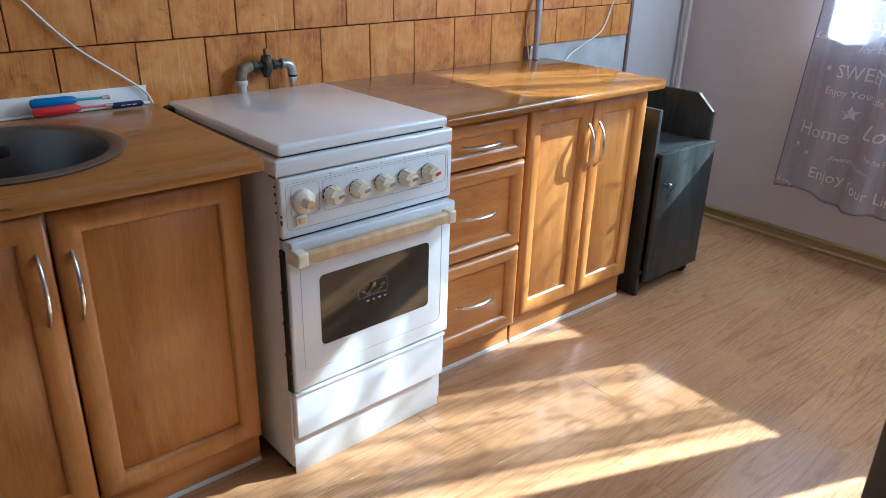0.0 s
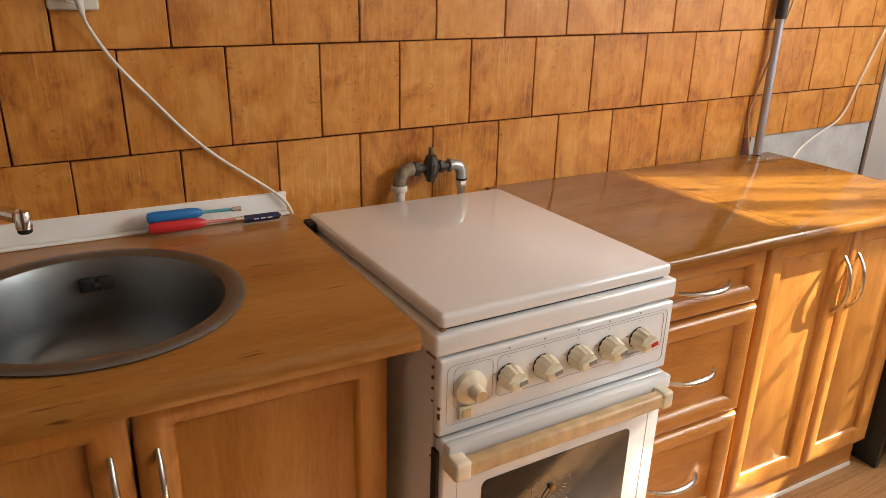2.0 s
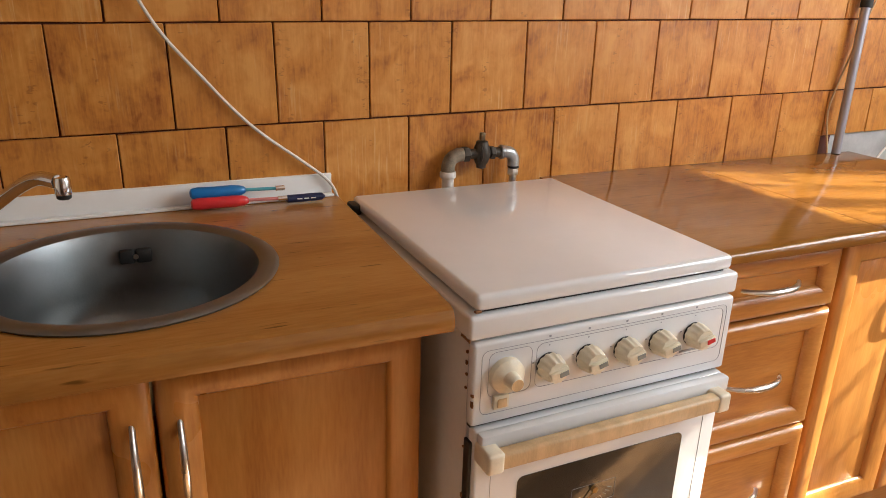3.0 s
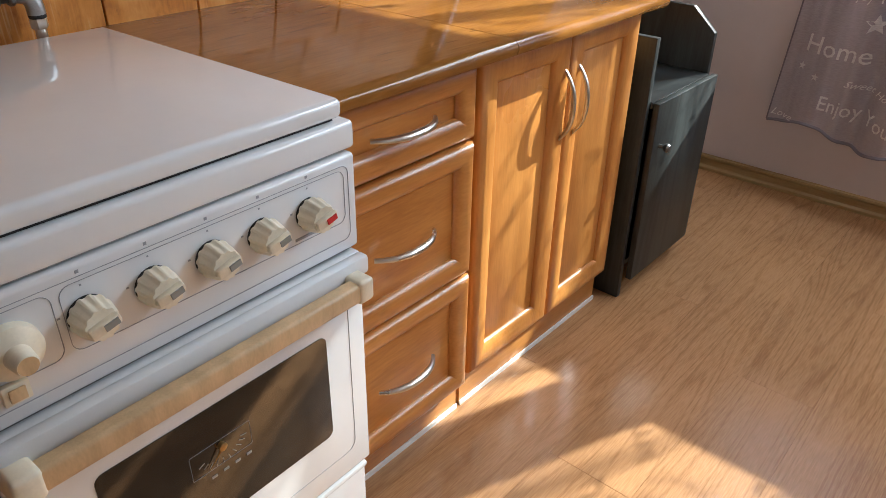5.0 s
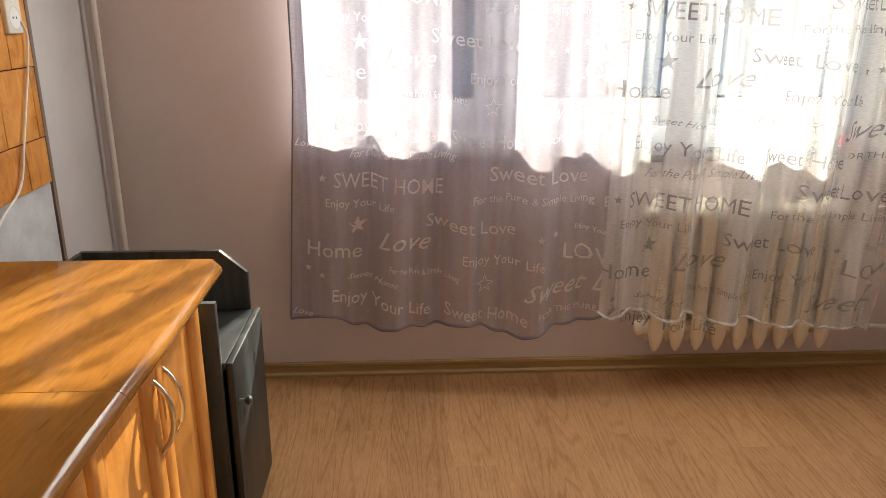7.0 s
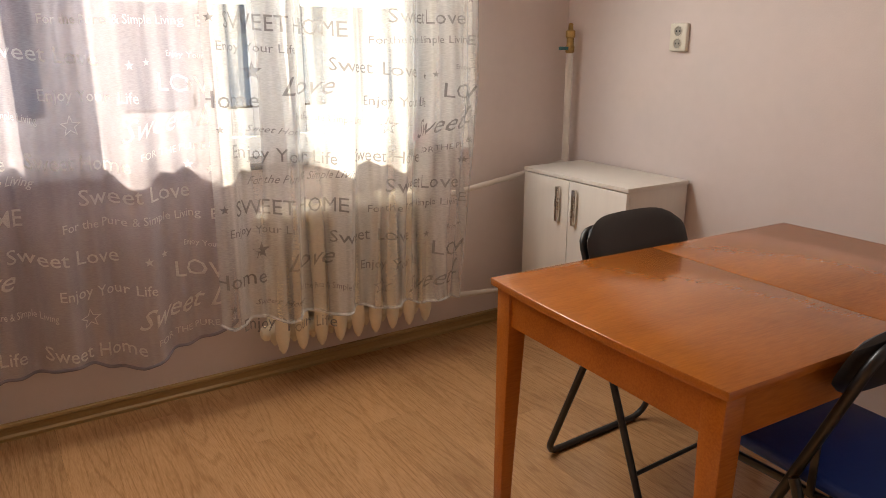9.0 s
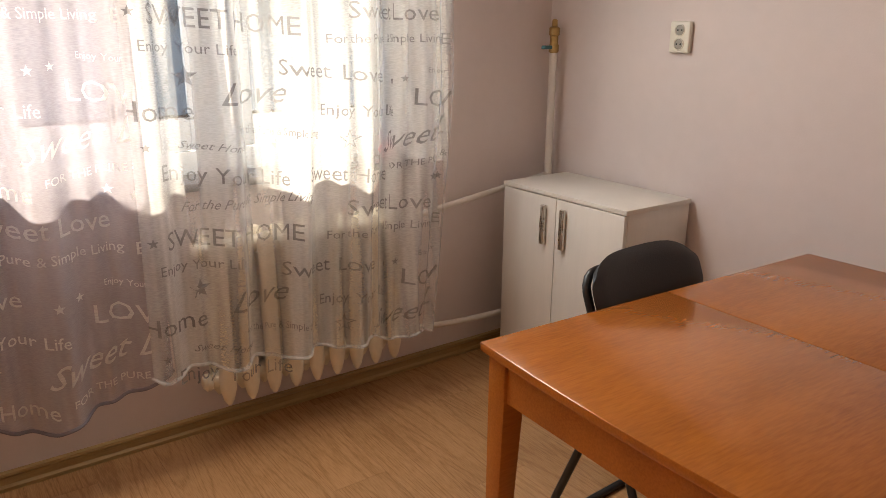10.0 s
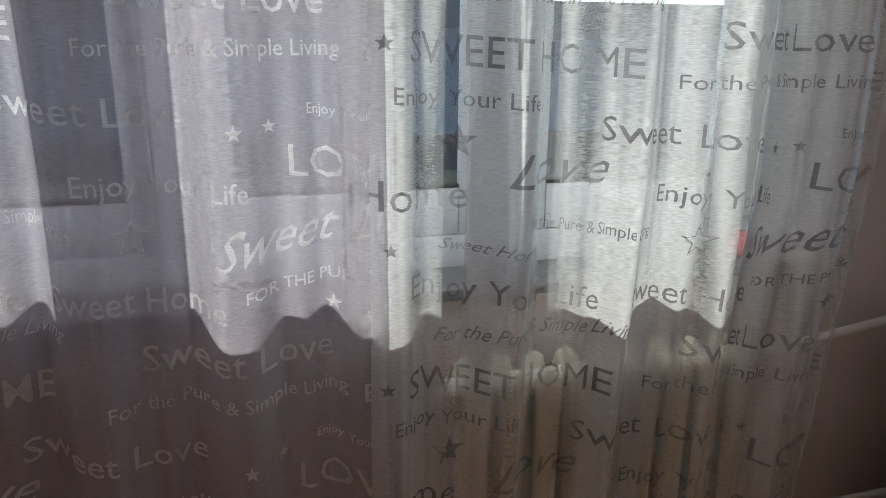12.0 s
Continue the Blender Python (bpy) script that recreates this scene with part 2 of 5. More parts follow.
def cloth(name, base, clear, trans):
    """Sheer woven curtain: part clear weave, part light coming through the threads."""
    m = bpy.data.materials.new(name)
    m.use_nodes = True
    n, k = m.node_tree.nodes, m.node_tree.links
    n.remove(n["Principled BSDF"])
    out = n["Material Output"]
    tc = n.new("ShaderNodeTexCoord")
    mp = n.new("ShaderNodeMapping")
    mp.inputs["Scale"].default_value = (1, 1.0, 9.0)
    k.new(tc.outputs["Object"], mp.inputs["Vector"])
    ns = n.new("ShaderNodeTexNoise")
    ns.inputs["Scale"].default_value, ns.inputs["Detail"].default_value = 66.0, 7.0
    k.new(mp.outputs["Vector"], ns.inputs["Vector"])
    ramp = n.new("ShaderNodeValToRGB")
    ramp.color_ramp.elements[0].position, ramp.color_ramp.elements[0].color = 0.38, (*[c * 0.55 for c in base], 1)
    ramp.color_ramp.elements[1].position, ramp.color_ramp.elements[1].color = 0.62, (*[min(1, c * 1.20) for c in base], 1)
    k.new(ns.outputs["Fac"], ramp.inputs["Fac"])
    d, t, c = n.new("ShaderNodeBsdfDiffuse"), n.new("ShaderNodeBsdfTranslucent"), n.new("ShaderNodeBsdfTransparent")
    d.inputs["Color"].default_value = (*base, 1)
    k.new(ramp.outputs["Color"], t.inputs["Color"])
    m1, m2 = n.new("ShaderNodeMixShader"), n.new("ShaderNodeMixShader")
    m1.inputs[0].default_value = trans
    k.new(d.outputs[0], m1.inputs[1])
    k.new(t.outputs[0], m1.inputs[2])
    mr = n.new("ShaderNodeMapRange")
    mr.inputs["From Min"].default_value, mr.inputs["From Max"].default_value = 0.3, 0.7
    mr.inputs["To Min"].default_value, mr.inputs["To Max"].default_value = clear * 1.1, clear * 0.9
    k.new(ns.outputs["Fac"], mr.inputs["Value"])
    # clearness striped down the cloth, imitating the light bands that folds would throw
    mb = n.new("ShaderNodeMapping")
    mb.inputs["Scale"].default_value = (0.0, 1.0, 0.05)
    k.new(tc.outputs["Object"], mb.inputs["Vector"])
    band = n.new("ShaderNodeTexNoise")
    band.inputs["Scale"].default_value, band.inputs["Detail"].default_value = 13.0, 2.0
    k.new(mb.outputs["Vector"], band.inputs["Vector"])
    bm_ = n.new("ShaderNodeMapRange")
    bm_.inputs["From Min"].default_value, bm_.inputs["From Max"].default_value = 0.40, 0.58
    bm_.inputs["To Min"].default_value, bm_.inputs["To Max"].default_value = 0.30, 1.30
    k.new(band.outputs["Fac"], bm_.inputs["Value"])
    mul = n.new("ShaderNodeMath")
    mul.operation = "MULTIPLY"
    k.new(mr.outputs["Result"], mul.inputs[0])
    k.new(bm_.outputs["Result"], mul.inputs[1])
    k.new(mul.outputs[0], m2.inputs[0])
    k.new(m1.outputs[0], m2.inputs[1])
    k.new(c.outputs[0], m2.inputs[2])
    k.new(m2.outputs[0], out.inputs["Surface"])
    return m


M_WALL = mat("wall_paint", (0.68, 0.595, 0.568), 0.75, var=0.05, scale=2.5, bump=0.25, bump_scale=160)
M_WALL_N = mat("grey_wall_paint", (0.55, 0.52, 0.50), 0.8, var=0.08, scale=3, bump=0.25, bump_scale=140)
M_PLASTER = mat("bare_plaster", (0.50, 0.50, 0.49), 0.9, var=0.2, scale=12, bump=0.5, bump_scale=70)
M_CEIL = mat("ceiling_paint", (0.84, 0.82, 0.79), 0.85, var=0.04, scale=2)
M_GROUT = mat("tile_grout", (0.105, 0.026, 0.012), 0.8, var=0.3, scale=30)
M_TILE = tile_glaze("wood_look_tile")
M_FLOOR = wood("laminate_oak", (0.485, 0.267, 0.128), (0.445, 0.241, 0.110), (0.29, 0.148, 0.064), "X", 0.20, 26.0, 0.06, stretch=13.0, ringw=0.12, big=0.66, line=0.5, mottle=0.36)
M_FLOORGAP = mat("floor_underlay", (0.12, 0.07, 0.04), 0.8)
M_BASE = wood("baseboard_wood", (0.40, 0.27, 0.11), (0.33, 0.21, 0.08), (0.24, 0.14, 0.05), "Y", 0.4, 6.0, 0.03, stretch=12)
M_ALDER = wood("alder_front", (0.585, 0.265, 0.066), (0.495, 0.203, 0.045), (0.37, 0.133, 0.028), "Z", 0.30, 6.0, 0.07, stretch=8.0, coat=0.15)
M_ALDER_H = wood("alder_front_cross", (0.585, 0.265, 0.066), (0.495, 0.203, 0.045), (0.37, 0.133, 0.028), "X", 0.30, 6.0, 0.07, stretch=8.0, coat=0.15)
# right-hand worktops: colour darkened to hold the shade lying on them
M_TOP = wood("worktop_laminate", (0.31, 0.139, 0.031), (0.25, 0.102, 0.020), (0.185, 0.070, 0.013), "X", 0.08, 3.0, 0.03, coat=0.0, fleck=0.35, stretch=7.0)
M_TOP.node_tree.nodes["Principled BSDF"].inputs["Specular IOR Level"].default_value = 0.22
# same laminate on the left: matte, with its brighter lighting put into the colour
M_TOP_LIT = wood("matte_lit_worktop_laminate", (0.42, 0.198, 0.050), (0.35, 0.150, 0.034), (0.27, 0.105, 0.022), "X", 0.20, 3.0, 0.03, coat=0.0, fleck=0.75, stretch=9.0)
M_TABLE = wood("table_veneer", (0.46, 0.152, 0.026), (0.40, 0.124, 0.019), (0.29, 0.083, 0.013), "Y", 0.17, 2.6, 0.02, coat=0.08, stretch=9.0, ringw=0.24, big=0.6, line=1.0, mottle=0.2, shift=0.0, relief=0.0)
M_ENAMEL = mat("white_enamel", (0.77, 0.79, 0.80), 0.08, var=0.03, scale=6, coat=0.3)
M_ENAMEL_SIDE = mat("painted_side", (0.74, 0.72, 0.68), 0.4, var=0.08, scale=7)
M_CREAM = mat("aged_cream_plastic", (0.78, 0.71, 0.55), 0.32, var=0.14, scale=30)
M_TAN = mat("yellowed_handle_plastic", (0.60, 0.42, 0.23), 0.4, var=0.25, scale=40, stretch=(1, 1, 0.3))
M_OVENGLASS = mat("dark_oven_glass", (0.018, 0.018, 0.016), 0.05, var=0.1, coat=0.5)
M_PRINT = mat("grey_print", (0.30, 0.32, 0.35), 0.5)
M_RED = mat("red_mark", (0.60, 0.03, 0.03), 0.4)
# black of hinges and knob seats, also paints the shade in gaps and holes
M_BLACK_AND_SHADE = mat("black_and_gap_shade", (0.012, 0.012, 0.012), 0.6)
M_RUST = mat("rust_chips", (0.22, 0.09, 0.03), 0.8, var=0.5, scale=60)
M_STEEL = mat("brushed_steel", (0.23, 0.245, 0.25), 0.45, 1.0, var=0.08, scale=14, bump=0.08, bump_scale=300)
M_CHROME = mat("chrome", (0.75, 0.75, 0.74), 0.08, 1.0, var=0.05)
M_NICKEL = mat("satin_nickel", (0.66, 0.63, 0.58), 0.28, 1.0, var=0.05)
M_OLDPIPE = mat("tarnished_steel_pipe", (0.075, 0.064, 0.052), 0.42, 0.6, var=0.5, scale=45, bump=0.4, bump_scale=200)
M_BRASS = mat("aged_brass", (0.42, 0.27, 0.10), 0.35, 0.9, var=0.3, scale=50)
M_WHITE = mat("white_plastic", (0.80, 0.79, 0.76), 0.35, var=0.04)
M_SOCKET = mat("ivory_socket_plastic", (0.74, 0.70, 0.60), 0.35, var=0.05)
M_BLACKWOOD = wood("black_stained_board", (0.038, 0.046, 0.044), (0.020, 0.024, 0.023), (0.008, 0.009, 0.009), "Z", 0.45, 8.0, 0.05, stretch=10)
M_BLACKTOP = wood("black_stained_shelf", (0.040, 0.045, 0.045), (0.022, 0.025, 0.025), (0.011, 0.012, 0.012), "X", 0.30, 8.0, 0.05, stretch=10)
M_CABWHITE = mat("white_laminate", (0.72, 0.68, 0.62), 0.38, var=0.04, scale=20, stretch=(1, 1, 0.1))
M_RADIATOR = mat("cream_radiator_paint", (0.82, 0.75, 0.61), 0.38, var=0.08, scale=12)
M_PIPEPAINT = mat("painted_pipe", (0.66, 0.60, 0.54), 0.4, var=0.06)
M_TUBE = mat("black_tube", (0.012, 0.012, 0.013), 0.32, 0.0, var=0.2)
M_VINYL = mat("black_vinyl", (0.016, 0.015, 0.016), 0.45, var=0.2, scale=10, bump=0.3, bump_scale=220)
M_BLUE = mat("blue_vinyl", (0.012, 0.050, 0.27), 0.40, var=0.15, scale=8, bump=0.3, bump_scale=240)
M_FRAME = mat("window_frame_paint", (0.60, 0.63, 0.66), 0.35, var=0.04)
M_SILL = mat("sill_stone", (0.20, 0.19, 0.19), 0.4, var=0.12, scale=30)
M_CURT_G = cloth("grey_violet_sheer", (0.52, 0.485, 0.535), 0.26, 0.24)
M_CURT_W = cloth("white_sheer", (0.78, 0.78, 0.77), 0.60, 0.25)
M_INK_W = cloth("white_ink", (0.97, 0.96, 0.95), 0.16, 0.42)
M_INK_G = cloth("grey_ink", (0.30, 0.29, 0.295), 0.44, 0.24)
M_HEM_G = cloth("grey_hem", (0.26, 0.23, 0.26), 0.06, 0.15)
M_PINK = mat("pink_glaze", (0.75, 0.13, 0.16), 0.3)
M_BLUEPL = mat("blue_plastic", (0.01, 0.19, 0.52), 0.3)
M_REDPL = mat("red_plastic", (0.62, 0.03, 0.035), 0.3)
M_NAVY = mat("navy_plastic", (0.012, 0.02, 0.075), 0.35)
M_TEALSH = mat("teal_sleeve", (0.10, 0.42, 0.50), 0.4)
M_PINKSH = mat("pink_sleeve", (0.62, 0.22, 0.20), 0.4)
M_POLE = mat("silver_lacquered_pole", (0.42, 0.42, 0.47), 0.38, 0.6, var=0.06)
M_RUBBER = mat("black_rubber", (0.015, 0.015, 0.015), 0.55)
M_CABLE = mat("white_cable_sheath", (0.76, 0.73, 0.67), 0.4)
M_LEDGE_COVER = mat("matt_black_ledge_cover", (0.02, 0.02, 0.02), 1.0, spec=0.0)
M_GLASS = bpy.data.materials.new("window_glass")
M_GLASS.use_nodes = True
_g = M_GLASS.node_tree.nodes
_gl, _gt, _gm = _g.new("ShaderNodeBsdfGlossy"), _g.new("ShaderNodeBsdfTransparent"), _g.new("ShaderNodeMixShader")
_gl.inputs["Roughness"].default_value = 0.02
_gm.inputs[0].default_value = 0.06
M_GLASS.node_tree.links.new(_gt.outputs[0], _gm.inputs[1])
M_GLASS.node_tree.links.new(_gl.outputs[0], _gm.inputs[2])
M_GLASS.node_tree.links.new(_gm.outputs[0], _g["Material Output"].inputs["Surface"])


# ---- mesh helpers ----
def box(x0, x1, y0, y1, z0, z1, bevel=0.0, seg=2, bm=None):
    bm = bm or bmesh.new()
    b2 = bmesh.new()
    bmesh.ops.create_cube(b2, size=1.0)
    for v in b2.verts:
        v.co = Vector(((x0 + x1) / 2 + v.co.x * (x1 - x0), (y0 + y1) / 2 + v.co.y * (y1 - y0), (z0 + z1) / 2 + v.co.z * (z1 - z0)))
    if bevel:
        bmesh.ops.bevel(b2, geom=b2.edges[:], offset=bevel, segments=seg, profile=0.5, affect="EDGES", clamp_overlap=True)
    return join(bm, b2)


def join(bm, other):
    me = bpy.data.meshes.new("tmp")
    other.to_mesh(me)
    other.free()
    bm.from_mesh(me)
    bpy.data.meshes.remove(me)
    return bm


def smooth_path(pts, steps=6):
    """Catmull-Rom through the points."""
    p = [Vector(q) for q in pts]
    p = [2 * p[0] - p[1]] + p + [2 * p[-1] - p[-2]]
    out = []
    for i in range(1, len(p) - 2):
        a, b, c, d = p[i - 1:i + 3]
        for s in range(steps):
            t = s / steps
            out.append(0.5 * (2 * b + (c - a) * t + (2 * a - 5 * b + 4 * c - d) * t * t + (3 * b - a - 3 * c + d) * t ** 3))
    out.append(p[-2])
    return out


def tube(pts, r, n=10, bm=None, flat=1.0, taper=None):
    """A round bar along points; flat squashes it along the second axis."""
    bm = bm or bmesh.new()
    p = [Vector(q) for q in pts]
    rings, up = [], None
    for i, q in enumerate(p):
        d = (p[min(i + 1, len(p) - 1)] - p[max(i - 1, 0)]).normalized()
        if up is None:
            up = d.orthogonal().normalized()
        up = (up - d * up.dot(d)).normalized()
        side = d.cross(up)
        rr = r if taper is None else r * taper(i / (len(p) - 1))
        rings.append([bm.verts.new(q + rr * (math.cos(2 * math.pi * j / n) * up + flat * math.sin(2 * math.pi * j / n) * side)) for j in range(n)])
    for a, b in zip(rings, rings[1:]):
        for j in range(n):
            bm.faces.new((a[j], a[(j + 1) % n], b[(j + 1) % n], b[j]))
    bm.faces.new(rings[0][::-1])
    bm.faces.new(rings[-1])
    return bm


def lathe(profile, centre, axis="Z", n=32, bm=None, caps=True):
    """Turn (radius, height) pairs round an axis through centre."""
    bm = bm or bmesh.new()
    c = Vector(centre)
    rings = []
    for r, h in profile:
        ring = []
        for j in range(n):
            a = 2 * math.pi * j / n
            u, w = r * math.cos(a), r * math.sin(a)
            ring.append(bm.verts.new(c + Vector({"Z": (u, w, h), "Y": (u, h, w), "X": (h, u, w)}[axis])))
        rings.append(ring)
    for a, b in zip(rings, rings[1:]):
        for j in range(n):
            bm.faces.new((a[j], a[(j + 1) % n], b[(j + 1) % n], b[j]))
    if caps:
        bm.faces.new(rings[0][::-1])
        bm.faces.new(rings[-1])
    return bm


def rect_rings(x0, x1, z0, z1, y, prof, bm=None, cap=True):
    """A framed front facing -y: rectangles stepping inwards by (inset, proud) pairs."""
    bm = bm or bmesh.new()
    loops = []
    for ins, pr in prof:
        loops.append([bm.verts.new((a, y - pr, b)) for a, b in ((x0 + ins, z0 + ins), (x1 - ins, z0 + ins), (x1 - ins, z1 - ins), (x0 + ins, z1 - ins))])
    for a, b in zip(loops, loops[1:]):
        for j in range(4):
            bm.faces.new((a[j], a[(j + 1) % 4], b[(j + 1) % 4], b[j]))
    if cap:
        bm.faces.new(loops[-1])
    bm.faces.new(loops[0][::-1])
    return bm


def extrude_poly(pts, y0, y1, axis="Y", bevel=0.0, bm=None):
    """A flat outline given by (a, b) pairs, made thick along an axis."""
    bm = bm or bmesh.new()
    b2 = bmesh.new()
    mk = {"Y": lambda a, b, t: (a, t, b), "X": lambda a, b, t: (t, a, b), "Z": lambda a, b, t: (a, b, t)}[axis]
    lo = [b2.verts.new(mk(a, b, y0)) for a, b in pts]
    hi = [b2.verts.new(mk(a, b, y1)) for a, b in pts]
    b2.faces.new(lo)
    b2.faces.new(hi[::-1])
    for j in range(len(pts)):
        q = (j + 1) % len(pts)
        b2.faces.new((lo[j], hi[j], hi[q], lo[q]))
    bmesh.ops.recalc_face_normals(b2, faces=b2.faces[:])
    if bevel:
        bmesh.ops.bevel(b2, geom=b2.edges[:], offset=bevel, segments=2, profile=0.5, affect="EDGES", clamp_overlap=True)
    return join(bm, b2)


def mesh_of(name, bm, material, smooth=True):
    bmesh.ops.recalc_face_normals(bm, faces=bm.faces[:])
    me = bpy.data.meshes.new(name)
    bm.to_mesh(me)
    bm.free()
    me.materials.append(material)
    if smooth:
        me.polygons.foreach_set("use_smooth", [True] * len(me.polygons))
        me.set_sharp_from_angle(angle=radians(38))
    return me


def part(name, bm, material, parent, label="", m=None, smooth=True):
    if m is not None:
        bm.transform(m)
    ob = new(name, mesh_of(name, bm, material, smooth))
    ob.parent = parent
    ob.matrix_parent_inverse = parent.matrix_basis.inverted() if parent.parent is None else Matrix()
    return tagged(ob, label)


def thing(name, at, label, category, group="", kind=""):
    ob = new(name)
    ob.matrix_basis = Matrix.Translation(at)
    ob.empty_display_size = 0.1
    return tagged(ob, label, category, group, kind)


def solid(name, bm, material, label="", category="", group="", kind="", smooth=True):
    return tagged(new(name, mesh_of(name, bm, material, smooth)), label, category, group, kind)


# ---- the room ----
XW, XE, YS, YN, ZC = -2.0, 2.66, -3.50, 0.095, 2.55
WY0, WY1, WZ0, WZ1 = -2.78, -0.60, 0.90, 2.275      # the window's opening
WYR = -2.96                                        # where the splayed side meets the room
GX = 2.80                                          # plane of the glass

floor = solid("floor", box(XW - 0.15, XE + 0.2, YS - 0.15, YN + 0.15, -0.12, -0.012), M_FLOORGAP, "oak-look laminate floor of staggered planks", "floor", kind="structure", smooth=False)
solid("ceiling", box(XW - 0.15, XE + 0.35, YS - 0.15, YN + 0.15, ZC, ZC + 0.12), M_CEIL, "plain off-white painted ceiling", "ceiling", kind="structure", smooth=False)
solid("wall_west", box(XW - 0.12, XW, YS, YN, -0.012, ZC), M_CEIL, "plain painted wall", "wall", kind="structure", smooth=False)
solid("wall_south", box(XW - 0.12, XE + 0.3, YS - 0.12, YS, -0.012, ZC), M_WALL, "pale mauve painted wall", "wall", kind="structure", smooth=False)
solid("wall_north", box(XW - 0.12, XE + 0.3, YN, YN + 0.12, -0.012, ZC), M_WALL_N, "grey painted wall behind the tiled panel", "wall", kind="structure", smooth=False)
bm = box(XE, XE + 0.3, WY1, YN, -0.012, ZC)
box(XE, XE + 0.3, YS, WYR, -0.012, ZC, bm=bm)
box(XE, XE + 0.3, WYR, WY0, -0.012, WZ0 - 0.03, bm=bm)
box(XE, XE + 0.3, WYR, WY0, WZ1, ZC, bm=bm)
box(XE, XE + 0.3, WY0, WY1, -0.012, WZ0 - 0.03, bm=bm)
box(XE, XE + 0.3, WY0, WY1, WZ1, ZC, bm=bm)
solid("wall_east", bm, M_WALL, "pale mauve painted window wall", "wall", kind="structure", smooth=False)
solid("window_reveal", extrude_poly([(XE + 0.001, WYR), (2.765, WY0), (XE + 0.3, WY0), (XE + 0.3, WYR)], WZ0 - 0.029, WZ1 - 0.001, "Z"), M_CEIL, "splayed white plaster side of the window opening", "window reveal", kind="structure", smooth=False)
# plaster body that carries the tiles
TILE_TURN = Matrix.Translation((0.1, 0, 0)) @ Matrix.Rotation(radians(1.7), 4, "Z") @ Matrix.Translation((-0.1, 0, 0))
bm = box(XW + 0.01, 2.150, -0.004, 0.02, -0.012, ZC - 0.004)
bm.transform(TILE_TURN)
tile_wall = solid("wall_tiled", bm, M_PLASTER, "wood-look ceramic tiles in a running bond over grey plaster", "tiled wall", kind="structure", smooth=False)
solid("trim_corner", box(2.153, 2.172, 0.05, YN - 0.002, 0, ZC - 0.004, 0.003), mat("brown_trim_strip", (0.20, 0.14, 0.10), 0.6), "narrow brown strip closing the tiled wall's end", "trim", kind="structure")
solid("heating_pipe", tube([(2.62, 0.05, 0.0), (2.62, 0.05, ZC)], 0.011, 12), M_PIPEPAINT, "thin painted riser pipe in the room corner", "pipe")

solid("wall_entry", box(-0.288, -0.20, YS, -1.937, -0.012, ZC), M_WALL, "pale mauve partition wall ending beside the entry", "wall", kind="structure", smooth=False)
solid("trim_entry", box(-0.300, -0.188, -1.936, -1.917, -0.012, 2.05, 0.004), mat("olive_brown_jamb_paint", (0.20, 0.15, 0.09), 0.5, var=0.1), "olive-brown door jamb board on the wall's end", "trim", kind="structure")

# baseboards: a cove profile
def baseboard(name, p0, p1, out):
    prof = [(0, 0), (0.022, 0), (0.022, 0.012), (0.014, 0.02), (0.012, 0.042), (0.018, 0.05), (0.016, 0.058), (0, 0.06)]
    bm = bmesh.new()
    ends = []
    for q in (p0, p1):
        ends.append([bm.verts.new((q[0] + out[0] * a, q[1] + out[1] * a, b)) for a, b in prof])
    for j in range(len(prof)):
        bm.faces.new((ends[0][j], ends[0][(j + 1) % len(prof)], ends[1][(j + 1) % len(prof)], ends[1][j]))
    bm.faces.new(ends[0])
    bm.faces.new(ends[1][::-1])
    solid(name, bm, M_BASE, "yellowish brown wooden baseboard with a cove profile", "baseboard", kind="structure")


baseboard("baseboard", (XE - 0.001, YS + 0.02, 0), (XE - 0.001, YN, 0), (-1, 0))
baseboard("baseboard", (XW, YS + 0.001, 0), (XE, YS + 0.001, 0), (0, 1))

# ---- window ----
window = thing("window_1", (GX, (WY0 + WY1) / 2, WZ0), "three-sash white window behind sheer curtains, closed", "window", kind="structure")
part("window_sill", box(2.605, GX - 0.03, WY0, WY1 - 0.02, WZ0 - 0.03, WZ0 - 0.002, 0.006), M_SILL, window, "pale stone sill board")
bm = box(GX - 0.029, GX + 0.04, WY0, WY1, WZ0 - 0.03, WZ0 + 0.075, 0.004)
box(GX - 0.035, GX + 0.04, WY0, WY1, WZ1 - 0.06, WZ1, 0.004, bm=bm)
PANES = [(-1.255, -0.735), (-1.975, -1.475), (-2.645, -2.195)]
box(GX - 0.035, GX + 0.04, WY0, PANES[2][0] - 0.06, WZ0 + 0.075, WZ1 - 0.06, 0.004, bm=bm)
box(GX - 0.035, GX + 0.04, PANES[0][1] + 0.06, WY1, WZ0 + 0.075, WZ1 - 0.06, 0.004, bm=bm)
box(GX - 0.035, GX + 0.04, PANES[1][1] + 0.06, PANES[0][0] - 0.06, WZ0 + 0.075, WZ1 - 0.06, 0.004, bm=bm)
# post cut along the sun's path, shaped to cast a light slit widening upwards
rings = []
for z, g in ((WZ0 + 0.075, -0.008), (1.24, -0.006), (WZ1 - 0.06, 0.044)):
    south = [PANES[2][1] + 0.058 + g + 0.387 * (GX - 0.008 - x) for x in (GX - 0.035, GX + 0.04)]
    rings.append([bm.verts.new(q) for q in ((GX - 0.035, south[0], z), (GX + 0.04, south[1], z), (GX + 0.04, PANES[1][0] - 0.06, z), (GX - 0.035, PANES[1][0] - 0.06, z))])
for lo, hi in zip(rings, rings[1:]):
    for j in range(4):
        bm.faces.new((lo[j], lo[(j + 1) % 4], hi[(j + 1) % 4], hi[j]))
bm.faces.new(rings[0])
bm.faces.new(rings[-1])
part("window_frame", bm, M_FRAME, window)
